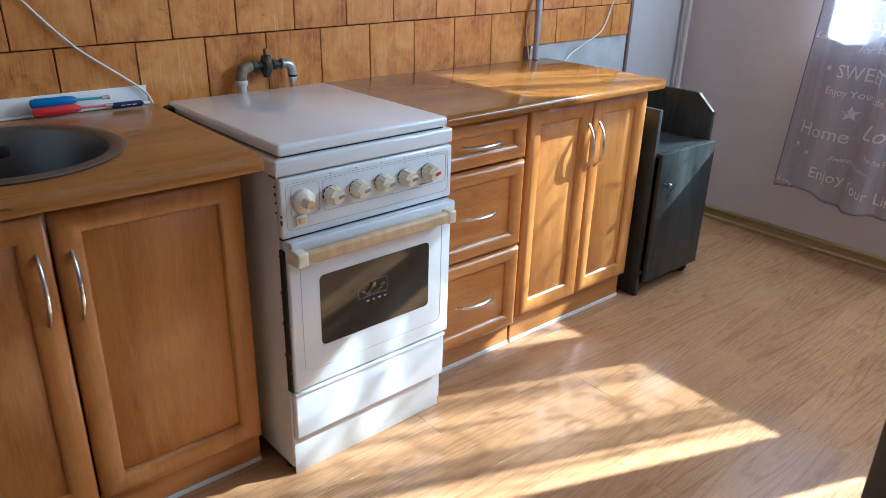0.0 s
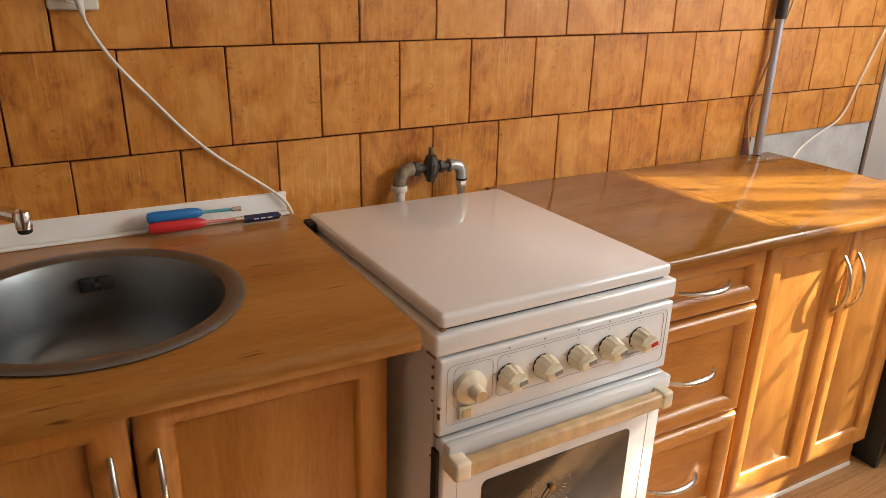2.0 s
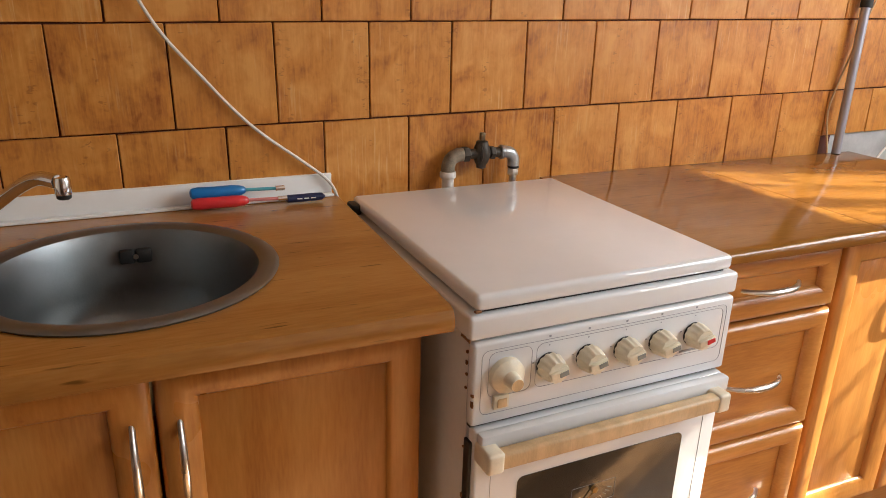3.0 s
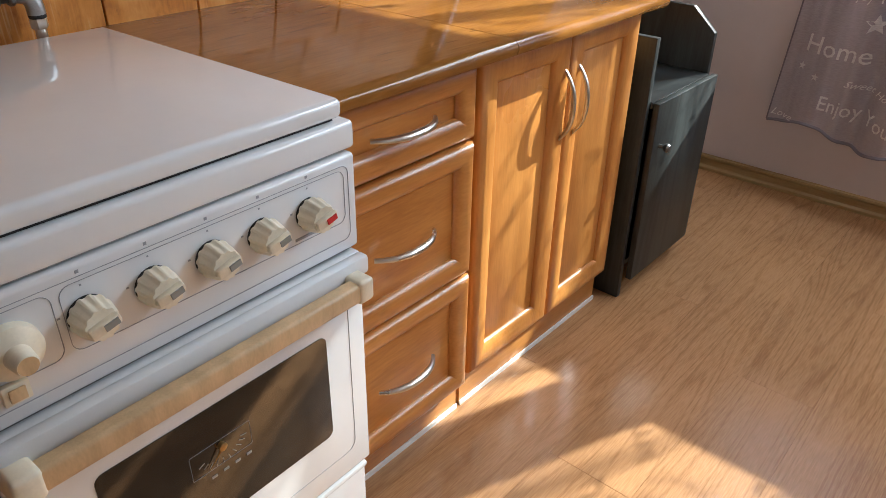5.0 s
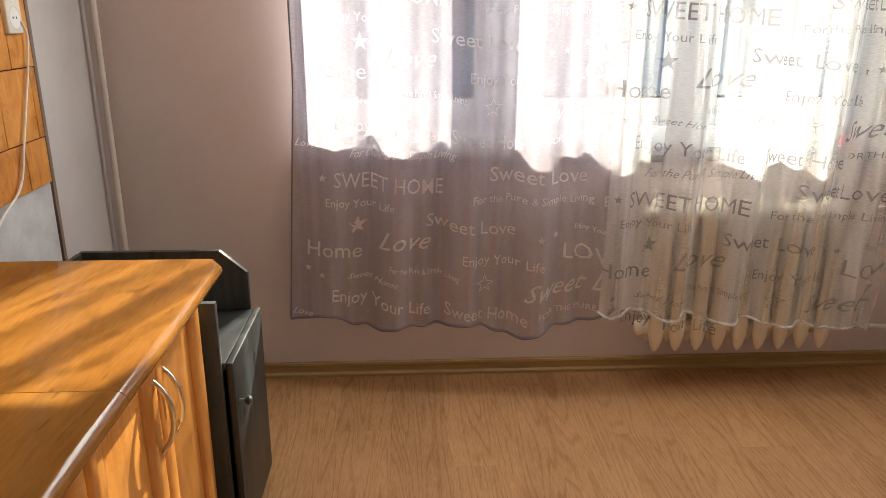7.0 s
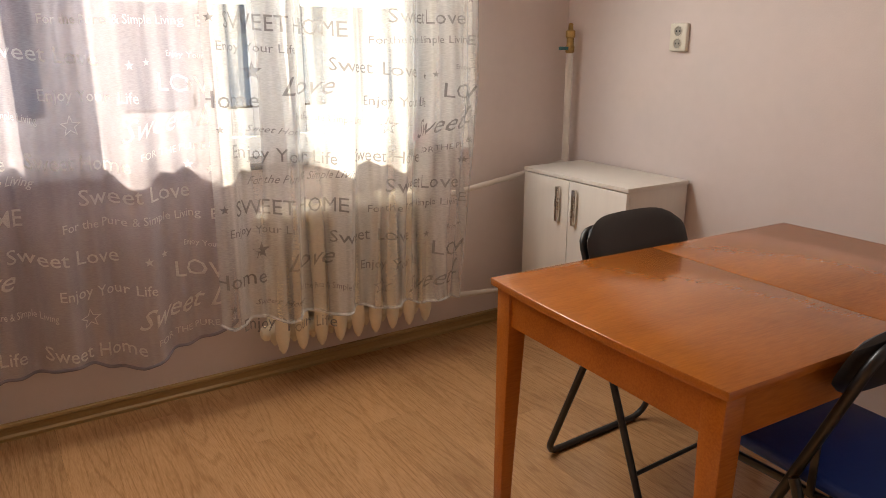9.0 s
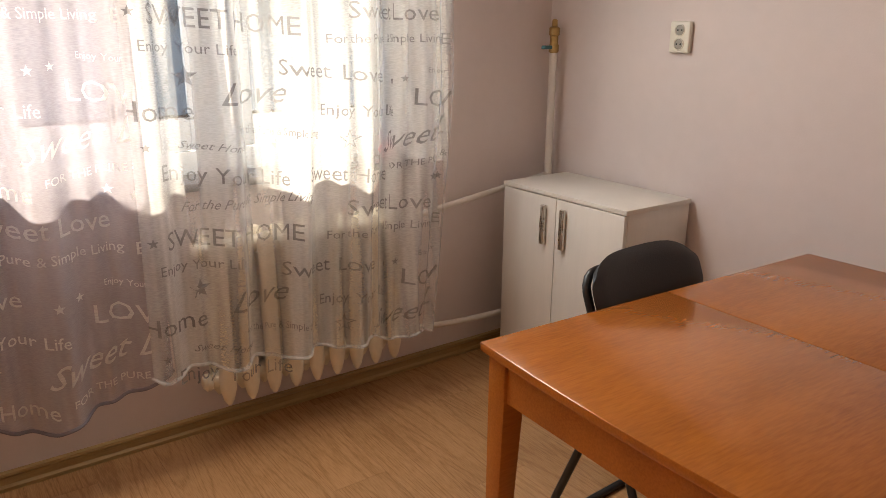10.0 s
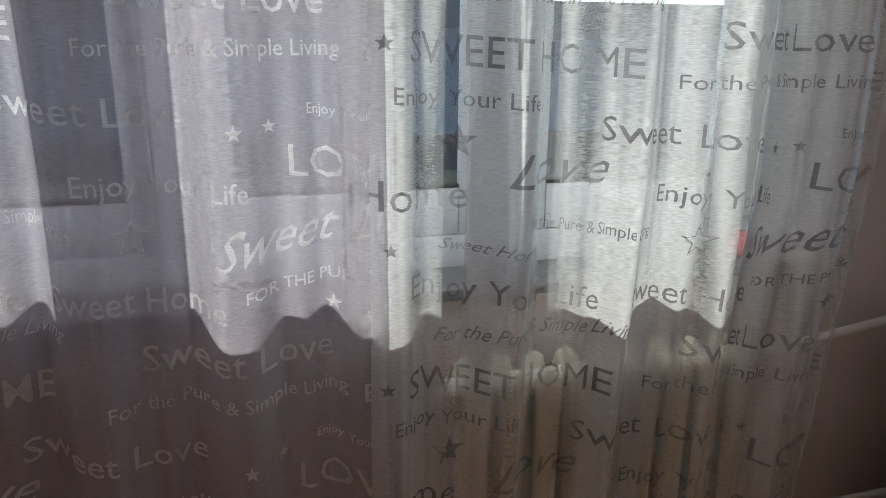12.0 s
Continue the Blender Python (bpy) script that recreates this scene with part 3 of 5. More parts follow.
for y0, y1 in PANES:
    zb, zt = WZ0 + 0.075, WZ1 - 0.06
    bm = box(GX - 0.030, GX - 0.008, y0 - 0.058, y0, zb + 0.002, zt - 0.002, 0.004)
    box(GX - 0.030, GX - 0.008, y1, y1 + 0.058, zb + 0.002, zt - 0.002, 0.006, bm=bm)
    box(GX - 0.030, GX - 0.008, y0, y1, zb + 0.002, zb + 0.115, 0.004, bm=bm)
    box(GX - 0.030, GX - 0.008, y0, y1, zt - 0.075, zt - 0.002, 0.006, bm=bm)
    sash = part("sash", bm, M_FRAME, window)
    pane = part("pane", box(GX - 0.021, GX - 0.017, y0 - 0.005, y1 + 0.005, zb + 0.11, zt - 0.07), M_GLASS, sash)
    pane.visible_shadow = False
    # added black strip that keeps the sash's bottom ledge from showing sunlit
    part("ledge_cover", box(GX - 0.031, GX - 0.007, y0, y1, zb + 0.1135, zb + 0.121), M_LEDGE_COVER, sash, "added black strip hiding the sunlit sash ledge")

# ground, sky edge and a neighbour's house outside
solid("ground", box(-400, 400, -400, 400, -6.2, -6.0), mat("grass_ground", (0.025, 0.034, 0.030), 1.0, spec=0.0, var=0.3, scale=0.3), "grassy ground far below the window", "ground", kind="structure", smooth=False)
house = thing("apartment_building", (60, -22, -6), "long blue-grey apartment building with a low roof, far outside", "building")
part("wall", box(56, 68, -64, 22, -6, 1.9), mat("render_coat", (0.14, 0.17, 0.20), 0.9), house)
part("roof", extrude_poly([(-64.5, 1.9), (22.5, 1.9), (21.5, 4.0), (-63.5, 4.0)], 55.6, 68.4, "X"), mat("slate_roof", (0.06, 0.075, 0.09), 0.8), house)

# ---- kitchen run: fronts, units and worktops ----
FRONT_PROF = [(0.0, 0.0), (0.0, 0.007), (0.002, 0.012), (0.007, 0.0175), (0.016, 0.0215), (0.028, 0.0225), (0.040, 0.0205), (0.050, 0.0155), (0.056, 0.0095), (0.0575, 0.0045)]
YB = -0.505           # front plane of the right-hand carcasses
YL = -0.535           # front plane of the left-hand carcass


def bow_handle(parent, c, length, upright, reach=0.030):
    """A bowed nickel handle with two feet."""
    c = Vector(c)
    d = Vector((0, 0, 1)) if upright else Vector((1, 0, 0))
    pts = []
    for i in range(15):
        s = i / 14 * 2 - 1
        pts.append(c + d * (s * length / 2) + Vector((0, -reach * (1 - abs(s) ** 2.6), 0)))
    bm = tube(pts, 0.0062, 10, flat=0.75, taper=lambda t: 0.72 + 0.45 * math.sin(math.pi * t))
    return part("handle", bm, M_NICKEL, parent, "bowed satin metal handle")


def front(name, parent, x0, x1, z0, z1, y, handle=None, wide=1.0, cross=False):
    """A door or drawer front: rounded frame, sunk panel and handle."""
    prof = [(a * wide, b) for a, b in FRONT_PROF]
    m = M_ALDER_H if cross else M_ALDER
    leaf = part(name, rect_rings(x0, x1, z0, z1, y, prof, cap=False), m, parent)
    i = prof[-1][0]
    part("panel", rect_rings(x0 + i - 0.002, x1 - i + 0.002, z0 + i - 0.002, z1 - i + 0.002, y - 0.001, [(0, 0), (0.0, 0.0025), (0.0015, 0.0035)]), m, leaf)
    if handle:
        bow_handle(leaf, handle[0], handle[1], handle[2])
    return leaf


def carcass(x0, x1, yf, ztop, plinth, label):
    u = thing("base_cabinet", ((x0 + x1) / 2, yf / 2, 0), label, "cabinet", group="kitchen base cabinets")
    bm = box(x0, x0 + 0.016, yf, -0.02, plinth, ztop)
    box(x1 - 0.016, x1, yf, -0.02, plinth, ztop, bm=bm)
    box(x0 + 0.016, x1 - 0.016, yf, -0.02, plinth, plinth + 0.016, bm=bm)
    box(x0 + 0.016, x1 - 0.016, -0.024, -0.02, plinth + 0.016, ztop, bm=bm)
    box(x0 + 0.016, x1 - 0.016, yf, yf + 0.08, ztop - 0.016, ztop, bm=bm)
    part("body", bm, M_ALDER, u)
    part("plinth", box(x0 + 0.002, x1 - 0.002, yf + 0.012, yf + 0.028, 0.004, plinth - 0.002), M_ALDER_H, u)
    part("plinth_seal", box(x0 + 0.002, x1 - 0.002, yf + 0.007, yf + 0.0115, 0.0, 0.012), M_WHITE, u, "pale plastic sealing strip at the floor")
    return u


drawers = carcass(0.515, 0.914, YB, 0.826, 0.078, "alder-coloured three-drawer kitchen base unit beside the stove")
for z0, z1, hz in ((0.672, 0.812, 0.742), (0.383, 0.666, 0.525), (0.086, 0.377, 0.232)):
    front("drawer", drawers, 0.517, 0.912, z0, z1, YB, ((0.722, YB - 0.016, hz), 0.155, False), 0.85, True)
doors = carcass(0.922, 1.525, YB, 0.826, 0.098, "alder-coloured two-door kitchen base unit with rounded frames")
front("door", doors, 0.924, 1.2255, 0.104, 0.816, YB, ((1.200, YB - 0.018, 0.664), 0.155, True))
front("door", doors, 1.2275, 1.523, 0.104, 0.816, YB, ((1.254, YB - 0.018, 0.664), 0.155, True))
sinkunit = carcass(-0.832, -0.035, YL, 0.820, 0.088, "alder-coloured two-door sink base unit beside the stove")
front("door", sinkunit, -0.432, -0.037, 0.092, 0.792, YL, ((-0.402, YL - 0.018, 0.632), 0.155, True))
front("door", sinkunit, -0.830, -0.436, 0.092, 0.792, YL, ((-0.464, YL - 0.018, 0.637), 0.155, True))
farunit = carcass(-1.64, -0.836, YL, 0.820, 0.088, "alder-coloured two-door kitchen base unit further along the run")
front("door", farunit, -1.236, -0.838, 0.092, 0.792, YL, ((-1.20, YL - 0.018, 0.632), 0.155, True))
front("door", farunit, -1.638, -1.240, 0.092, 0.792, YL, ((-1.27, YL - 0.018, 0.632), 0.155, True))


def worktop(x0, x1, yf, yb, zt, th, label, hole=None, corner=0.0, m=None):
    """A postformed worktop with a rounded nose; hole is (x, y, radius)."""
    prof = [(yb, zt - th), (yf + 0.014, zt - th), (yf + 0.004, zt - th + 0.005), (yf, zt - th * 0.55), (yf + 0.002, zt - th * 0.3), (yf + 0.008, zt - 0.003), (yf + 0.018, zt), (yb, zt)]
    bm = bmesh.new()
    if hole is None:
        xs = [x0, x1 - corner, x1] if corner else [x0, x1]
        sec = []
        for x in xs:
            cut = corner * 0.55 if corner and x == x1 else 0.0
            sec.append([bm.verts.new((x, y + (cut if y < yf + 0.05 else 0), z)) for y, z in prof])
        for a, b in zip(sec, sec[1:]):
            for j in range(len(prof)):
                bm.faces.new((a[j], a[(j + 1) % len(prof)], b[(j + 1) % len(prof)], b[j]))
        bm.faces.new(sec[0])
        bm.faces.new(sec[-1][::-1])
    else:
        hx, hy, hr = hole
        b2 = bmesh.new()
        n = 64
        ring = [b2.verts.new((hx + hr * math.cos(2 * math.pi * i / n), hy + hr * math.sin(2 * math.pi * i / n), zt)) for i in range(n)]
        low = [b2.verts.new((v.co.x, v.co.y, zt - th)) for v in ring]
        for i in range(n):
            b2.faces.new((ring[i], low[i], low[(i + 1) % n], ring[(i + 1) % n]))
        yn = yf + 0.018
        outer = []
        for i in range(n):
            a = 2 * math.pi * i / n
            c, s = math.cos(a), math.sin(a)
            t = min((hx + 0.34 - hx) / abs(c) if abs(c) > 1e-6 else 9, ((yb - hy) if s > 0 else (hy - yn)) / abs(s) if abs(s) > 1e-6 else 9)
            outer.append(b2.verts.new((hx + t * c, hy + t * s, zt)))
        for i in range(n):
            b2.faces.new((ring[i], ring[(i + 1) % n], outer[(i + 1) % n], outer[i]))
        for xa, xb in ((x0, hx - 0.34), (hx + 0.34, x1)):
            b2.faces.new([b2.verts.new(q) for q in ((xa, yn, zt), (xb, yn, zt), (xb, yb, zt), (xa, yb, zt))])
        for cx, cy in ((hx - 0.34, yn), (hx + 0.34, yn), (hx - 0.34, yb), (hx + 0.34, yb)):
            near = sorted(outer, key=lambda v: (v.co.x - cx) ** 2 + (v.co.y - cy) ** 2)[:2]
            b2.faces.new([near[0], near[1], b2.verts.new((cx, cy, zt))])
        join(bm, b2)
        sec = [[bm.verts.new((x, y, z)) for y, z in prof[:7]] for x in (x0, x1)]
        for j in range(1, 6):
            bm.faces.new((sec[0][j], sec[0][j + 1], sec[1][j + 1], sec[1][j]))
        bm.faces.new([bm.verts.new((x1, y, z)) for y, z in prof])
    wt = thing("worktop", ((x0 + x1) / 2, (yf + yb) / 2, zt - th), label, "worktop", group="kitchen worktops")
    part("board", bm, m or M_TOP, wt)
    part("end_strip", box(x1 - 0.0002, x1 + 0.0012, yf + 0.024, yb - 0.002, zt - th + 0.001, zt - 0.001), M_ALDER_H, wt, "pale edging strip")
    return wt


ZT = 0.857
worktop(0.484, 0.9425, -0.584, 0.004, ZT, 0.032, "glossy brown wood-look worktop over the drawer unit")
worktop(0.944, 1.553, -0.584, 0.004, ZT, 0.032, "glossy brown wood-look worktop with a sunlit end", corner=0.03)
SX, SY, SR = -0.450, -0.352, 0.229
worktop(-1.66, -0.031, -0.654, -0.006, 0.862, 0.040, "matte brown wood-look worktop with a round sink cut in, colour lightened", hole=(SX, SY, SR - 0.012), m=M_TOP_LIT)

# ---- sink, tap, splash strip ----
sink = thing("sink", (SX, SY, 0.66), "round brushed steel sink set in the worktop, dry and empty", "sink")
bz = 0.8625
prof = [(SR - 0.002, bz), (SR, bz + 0.003), (SR - 0.006, bz + 0.007), (SR - 0.024, bz + 0.007), (SR - 0.032, bz + 0.002), (SR - 0.040, bz - 0.02), (SR - 0.043, bz - 0.10), (SR - 0.050, bz - 0.140), (SR - 0.066, bz - 0.165), (SR - 0.095, bz - 0.178), (0.05, bz - 0.183), (0.045, bz - 0.186)]
part("bowl", lathe(prof, (SX, SY, 0), n=72, caps=False), M_STEEL, sink)
part("drain", lathe([(0.045, bz - 0.1855), (0.04, bz - 0.182), (0.018, bz - 0.185), (0.004, bz - 0.183)], (SX, SY, 0), n=28), M_CHROME, sink)
ang = math.radians(86)
ov = Vector((SX + (SR - 0.043) * math.cos(ang), SY + (SR - 0.043) * math.sin(ang), bz - 0.040))
# no holes are cut: black blocks give the dark of the overflow openings
for k in (-1, 1):
    q = ov + Vector((k * 0.014, -0.006, 0))
    part("overflow", box(q.x - 0.013, q.x + 0.013, q.y - 0.007, q.y + 0.006, q.z - 0.013, q.z + 0.013, 0.004), M_BLACK_AND_SHADE, sink, "black block painted as the shade in the overflow opening")
part("overflow_screw", lathe([(0.005, -0.012), (0.004, -0.015)], (ov.x, ov.y - 0.0, ov.z), "Y", 12), M_NICKEL, sink)

tap = thing("tap", (-0.70, -0.09, 0.862), "chrome single-spout kitchen tap at the back of the sink", "tap")
part("base", lathe([(0.028, 0.862), (0.028, 0.872), (0.024, 0.878), (0.023, 0.925), (0.020, 0.932)], (-0.70, -0.09, 0)), M_CHROME, tap)
part("lever", box(-0.712, -0.688, -0.15, -0.075, 0.934, 0.948, 0.005), M_CHROME, tap)
sp = smooth_path([(-0.695, -0.095, 0.895), (-0.655, -0.13, 0.915), (-0.60, -0.185, 0.962), (-0.565, -0.22, 0.984), (-0.535, -0.25, 0.984)], 6)
part("spout", tube(sp, 0.0115, 14), M_CHROME, tap)
part("nozzle", lathe([(0.0105, 0.964), (0.0125, 0.966), (0.0125, 0.988), (0.0105, 0.993)], (-0.528, -0.258, 0), n=20), M_CHROME, tap)
part("aerator", lathe([(0.009, 0.958), (0.011, 0.960), (0.011, 0.965), (0.009, 0.966)], (-0.528, -0.258, 0), n=20), M_RUBBER, tap)

strip = thing("splash_strip", (-0.85, -0.02, 0.862), "white plastic upstand along the wall behind the sink", "upstand")
part("upright", box(-1.64, -0.040, -0.018, -0.0065, 0.8625, 0.909, 0.003), M_WHITE, strip)
part("foot", box(-1.64, -0.040, -0.036, -0.0185, 0.8625, 0.868, 0.002), M_WHITE, strip)
strip.matrix_basis = TILE_TURN @ strip.matrix_basis


# ---- screwdrivers ----
def screwdriver(x0, x1, x2, y, z, mh, ms, label, tip=None):
    d = thing("screwdriver", ((x0 + x1) / 2, y, z - 0.01), label, "screwdriver", group="screwdrivers on the worktop")
    L = x1 - x0
    prof = [(0.005, 0), (0.0100, 0.003), (0.0118, 0.015), (0.0110, L * 0.45), (0.0118, L * 0.75), (0.0100, L - 0.010), (0.0070, L - 0.002), (0.005, L)]
    part("grip", lathe(prof, (x0, y, z), "X", 18), mh, d)
    part("shaft", tube([(x1 - 0.002, y, z), (x2 - 0.018, y, z - 0.0015)], 0.0034, 10), ms, d)
    part("tip", tube([(x2 - 0.018, y, z - 0.0015), (x2, y, z - 0.002)], 0.0052, 10), M_CHROME, d)


screwdriver(-0.330, -0.225, -0.148, -0.062, 0.8975, M_BLUEPL, M_TEALSH, "screwdriver with a blue handle and teal insulated shaft")
screwdriver(-0.330, -0.222, -0.146, -0.074, 0.8795, M_REDPL, M_PINKSH, "screwdriver with a red handle and pink insulated shaft")
t3 = thing("voltage_tester", (-0.10, -0.052, 0.863), "navy blue voltage tester pen on the worktop", "tester pen")
part("barrel", lathe([(0.004, 0), (0.008, 0.004), (0.0082, 0.06), (0.0075, 0.075), (0.003, 0.080)], (-0.147, -0.066, 0.873), "X", 16), M_NAVY, t3)
for i in range(3):
    part("lettering", box(-0.125 + i * 0.014, -0.115 + i * 0.014, -0.0748, -0.0738, 0.8725, 0.8745), M_WHITE, t3)

# ---- gas stove ----
stove = thing("gas_stove", (0.25, -0.33, 0), "old white enamelled gas stove with closed lid and chipped corner", "stove")
SY0 = -0.630
part("body", box(0.003, 0.502, SY0, -0.05, 0.02, 0.812, 0.004), M_ENAMEL_SIDE, stove)
bm = box(0.006, 0.492, SY0 - 0.004, SY0 - 0.0005, 0.0, 0.118, 0.003)
part("plinth", bm, M_ENAMEL_SIDE, stove, "white painted plinth with worn edges")
for x in (0.02, 0.47):
    part("foot", lathe([(0.014, 0.0), (0.016, 0.004), (0.012, 0.02)], (x, SY0 + 0.04, 0), n=14), M_RUBBER, stove)
hob = part("hob_rim", box(-0.006, 0.511, SY0 - 0.018, -0.03, 0.813, 0.852, 0.007, 3), M_ENAMEL, stove)
lid = part("lid", box(0.006, 0.498, SY0 - 0.012, -0.075, 0.856, 0.883, 0.009, 4), M_ENAMEL, stove)
# black slab as the shade under the lid
part("lid_gap_shade", box(0.016, 0.488, SY0 - 0.002, -0.08, 0.8522, 0.8558), M_BLACK_AND_SHADE, stove)
for x in (0.004, 0.506):
    hg = part("hinge", box(x - 0.014, x + 0.006, -0.125, -0.085, 0.853, 0.875, 0.004), M_BLACK_AND_SHADE, stove, "black lid hinge")
    part("hinge_pin", lathe([(0.005, 0), (0.005, 0.014)], (x - 0.020, -0.098, 0.864), "X", 14), M_RUBBER, hg)
# control panel with its printed frame, knobs and button
PY = SY0 - 0.022
panel = part("control_panel", box(0.0, 0.505, PY, SY0 - 0.001, 0.669, 0.810, 0.006, 3), M_ENAMEL, stove)
# black strip as the shade below the control panel
part("panel_gap_shade", box(0.004, 0.500, SY0 - 0.012, SY0 - 0.001, 0.6635, 0.669), M_BLACK_AND_SHADE, stove)


def outline(parent, x0, x1, z0, z1, y, r=0.012, w=0.0005, m=None):
    pts = []
    for cx, cz, a0 in ((x1 - r, z1 - r, 0), (x0 + r, z1 - r, 90), (x0 + r, z0 + r, 180), (x1 - r, z0 + r, 270)):
        for i in range(6):
            a = radians(a0 + i * 18)
            pts.append((cx + r * math.cos(a), y, cz + r * math.sin(a)))
    pts.append(pts[0])
    return part("printed_line", tube(pts, w, 4, flat=1.0), M_PRINT, parent)


outline(panel, 0.026, 0.100, 0.716, 0.792, PY - 0.0002)
outline(panel, 0.108, 0.482, 0.716, 0.792, PY - 0.0002)
outline(panel, 0.014, 0.490, 0.688, 0.797, PY - 0.0002)


def dial(x, z, r, mark, turn, big=False):
    y = PY
    if big:
        k = part("knob", lathe([(r, -0.0), (r * 0.96, -0.010), (r * 0.75, -0.014), (r * 0.45, -0.017), (r * 0.40, -0.034), (r * 0.34, -0.037)], (x, y, z), "Y", 36), M_CREAM, stove, "aged cream push knob")
        part("knob_cap", lathe([(r * 0.33, -0.0375), (r * 0.30, -0.036), (r * 0.18, -0.034)], (x, y, z), "Y", 24), M_TAN, k)
        return
    part("knob_seat", lathe([(r * 0.98, 0.0), (r * 0.95, -0.004)], (x, y, z), "Y", 28), M_BLACK_AND_SHADE, stove)
    bm = bmesh.new()
    rings = []
    n = 48
    for rr, h in ((r, -0.004), (r * 1.02, -0.008), (r * 0.86, -0.026), (r * 0.80, -0.030)):
        ring = []
        for j in range(n):
            a = 2 * math.pi * j / n
            q = rr * (1 + (0.05 if (j // 2) % 2 else -0.03))
            ring.append(bm.verts.new((x + q * math.cos(a), y + h, z + q * math.sin(a))))
        rings.append(ring)
    for a, b in zip(rings, rings[1:]):
        for j in range(n):
            bm.faces.new((a[j], a[(j + 1) % n], b[(j + 1) % n], b[j]))
    bm.faces.new(rings[-1])
    k = part("knob", bm, M_CREAM, stove, "aged cream ribbed knob")
    b = box(x - r * 0.78, x + r * 0.78, y - 0.037, y - 0.029, z - r * 0.30, z + r * 0.30, 0.003)
    b.transform(Matrix.Translation((x, 0, z)) @ Matrix.Rotation(turn, 4, "Y") @ Matrix.Translation((-x, 0, -z)))
    part("grip", b, M_CREAM, k)
    b = box(x - r * 0.10, x + r * 0.62, y - 0.0385, y - 0.0368, z - r * 0.17, z + r * 0.17)
    b.transform(Matrix.Translation((x, 0, z)) @ Matrix.Rotation(turn, 4, "Y") @ Matrix.Translation((-x, 0, -z)))
    part("pointer", b, mark, k)


M_GREYMARK = mat("grey_pointer", (0.26, 0.27, 0.25), 0.4)
dial(0.055, 0.752, 0.029, None, 0, True)
for x, mk in ((0.130, M_GREYMARK), (0.202, M_GREYMARK), (0.275, M_GREYMARK), (0.346, M_GREYMARK), (0.420, M_RED)):
    dial(x, 0.753, 0.0215, mk, radians(-14))
    part("printed_mark", box(x - 0.001, x + 0.001, PY - 0.0006, PY, 0.786, 0.788), M_PRINT, panel)
    part("printed_mark", box(x - 0.0018, x + 0.0018, PY - 0.0006, PY, 0.8005, 0.804), M_PRINT, panel)
    part("printed_mark", box(x - 0.029, x - 0.026, PY - 0.0006, PY, 0.760, 0.762), M_PRINT, panel)
bt = part("igniter_button", box(0.034, 0.060, PY - 0.008, PY, 0.697, 0.720, 0.002), M_CREAM, stove, "square cream push button")
part("button_cap", box(0.039, 0.055, PY - 0.011, PY - 0.0082, 0.701, 0.716, 0.0015), M_TAN, bt)
part("maker_bar", box(0.395, 0.440, PY - 0.0006, PY, 0.720, 0.724), M_PRINT, panel)
# oven door
DY = SY0 - 0.028
odoor = part("oven_door", box(0.006, 0.503, DY, SY0 - 0.001, 0.264, 0.663, 0.006, 3), M_ENAMEL, stove)
outline(odoor, 0.036, 0.470, 0.310, 0.606, DY - 0.0002, 0.02)
bm = bmesh.new()
wx0, wx1, wz0, wz1, r = 0.086, 0.425, 0.371, 0.559, 0.012
pts = []
for cx, cz, a0 in ((wx1 - r, wz1 - r, 0), (wx0 + r, wz1 - r, 90), (wx0 + r, wz0 + r, 180), (wx1 - r, wz0 + r, 270)):
    for i in range(6):
        a = radians(a0 + i * 18)
        pts.append((cx + r * math.cos(a), cz + r * math.sin(a)))
glass = part("oven_window", extrude_poly(pts, DY - 0.0015, DY + 0.004), M_OVENGLASS, odoor, "dark oven window glass with a thermometer")
tx, tz = 0.240, 0.492
part("thermometer_boss", lathe([(0.006, 0.0), (0.006, -0.006), (0.003, -0.008)], (tx, DY - 0.0015, tz), "Y", 16), M_BRASS, glass)
part("thermometer_needle", tube([(tx, DY - 0.006, tz), (tx - 0.022, DY - 0.005, tz - 0.026)], 0.0014, 6, taper=lambda t: 1.2 - 0.8 * t), M_BRASS, glass)
M_SCALE = mat("pale_scale_print", (0.45, 0.46, 0.44), 0.5)
for i in range(12):
    a = radians(195 + i * 15)
    if 195 < math.degrees(a) < 350:
        part("scale_mark", tube([(tx + 0.030 * math.cos(a), DY - 0.0019, tz + 0.022 * math.sin(a)), (tx + 0.040 * math.cos(a), DY - 0.0019, tz + 0.029 * math.sin(a))], 0.0006, 4), M_SCALE, glass)
for i in range(4):
    part("scale_mark", box(tx - 0.02 + i * 0.018, tx - 0.012 + i * 0.018, DY - 0.0022, DY - 0.0016, tz - 0.045, tz - 0.041), M_SCALE, glass)
outline(glass, tx - 0.045, tx + 0.045, tz - 0.030, tz + 0.010, DY - 0.0017, 0.002, 0.0004)
# shade of the door's side gap, made as a black strip
part("side_gap_shade", box(0.0005, 0.0055, SY0 - 0.019, SY0 - 0.001, 0.262, 0.640), M_BLACK_AND_SHADE, stove, "black strip as the shade in the gap beside the oven door")
bar = part("door_handle", box(0.006, 0.478, DY - 0.045, DY - 0.022, 0.617, 0.647, 0.006, 3), M_TAN, odoor, "yellowed plastic handle bar")
for a, b in ((0.004, 0.034), (0.452, 0.480)):
    part("handle_end", box(a, b, DY - 0.047, DY + 0.002, 0.614, 0.650, 0.006, 3), M_CREAM, bar)
part("lip", box(0.008, 0.500, DY - 0.018, DY + 0.002, 0.636, 0.6645, 0.005, 2), M_ENAMEL, odoor)
# lower drawer front
dr = part("bottom_drawer", box(0.004, 0.494, SY0 - 0.024, SY0 - 0.005, 0.121, 0.258, 0.006, 3), M_ENAMEL, stove)
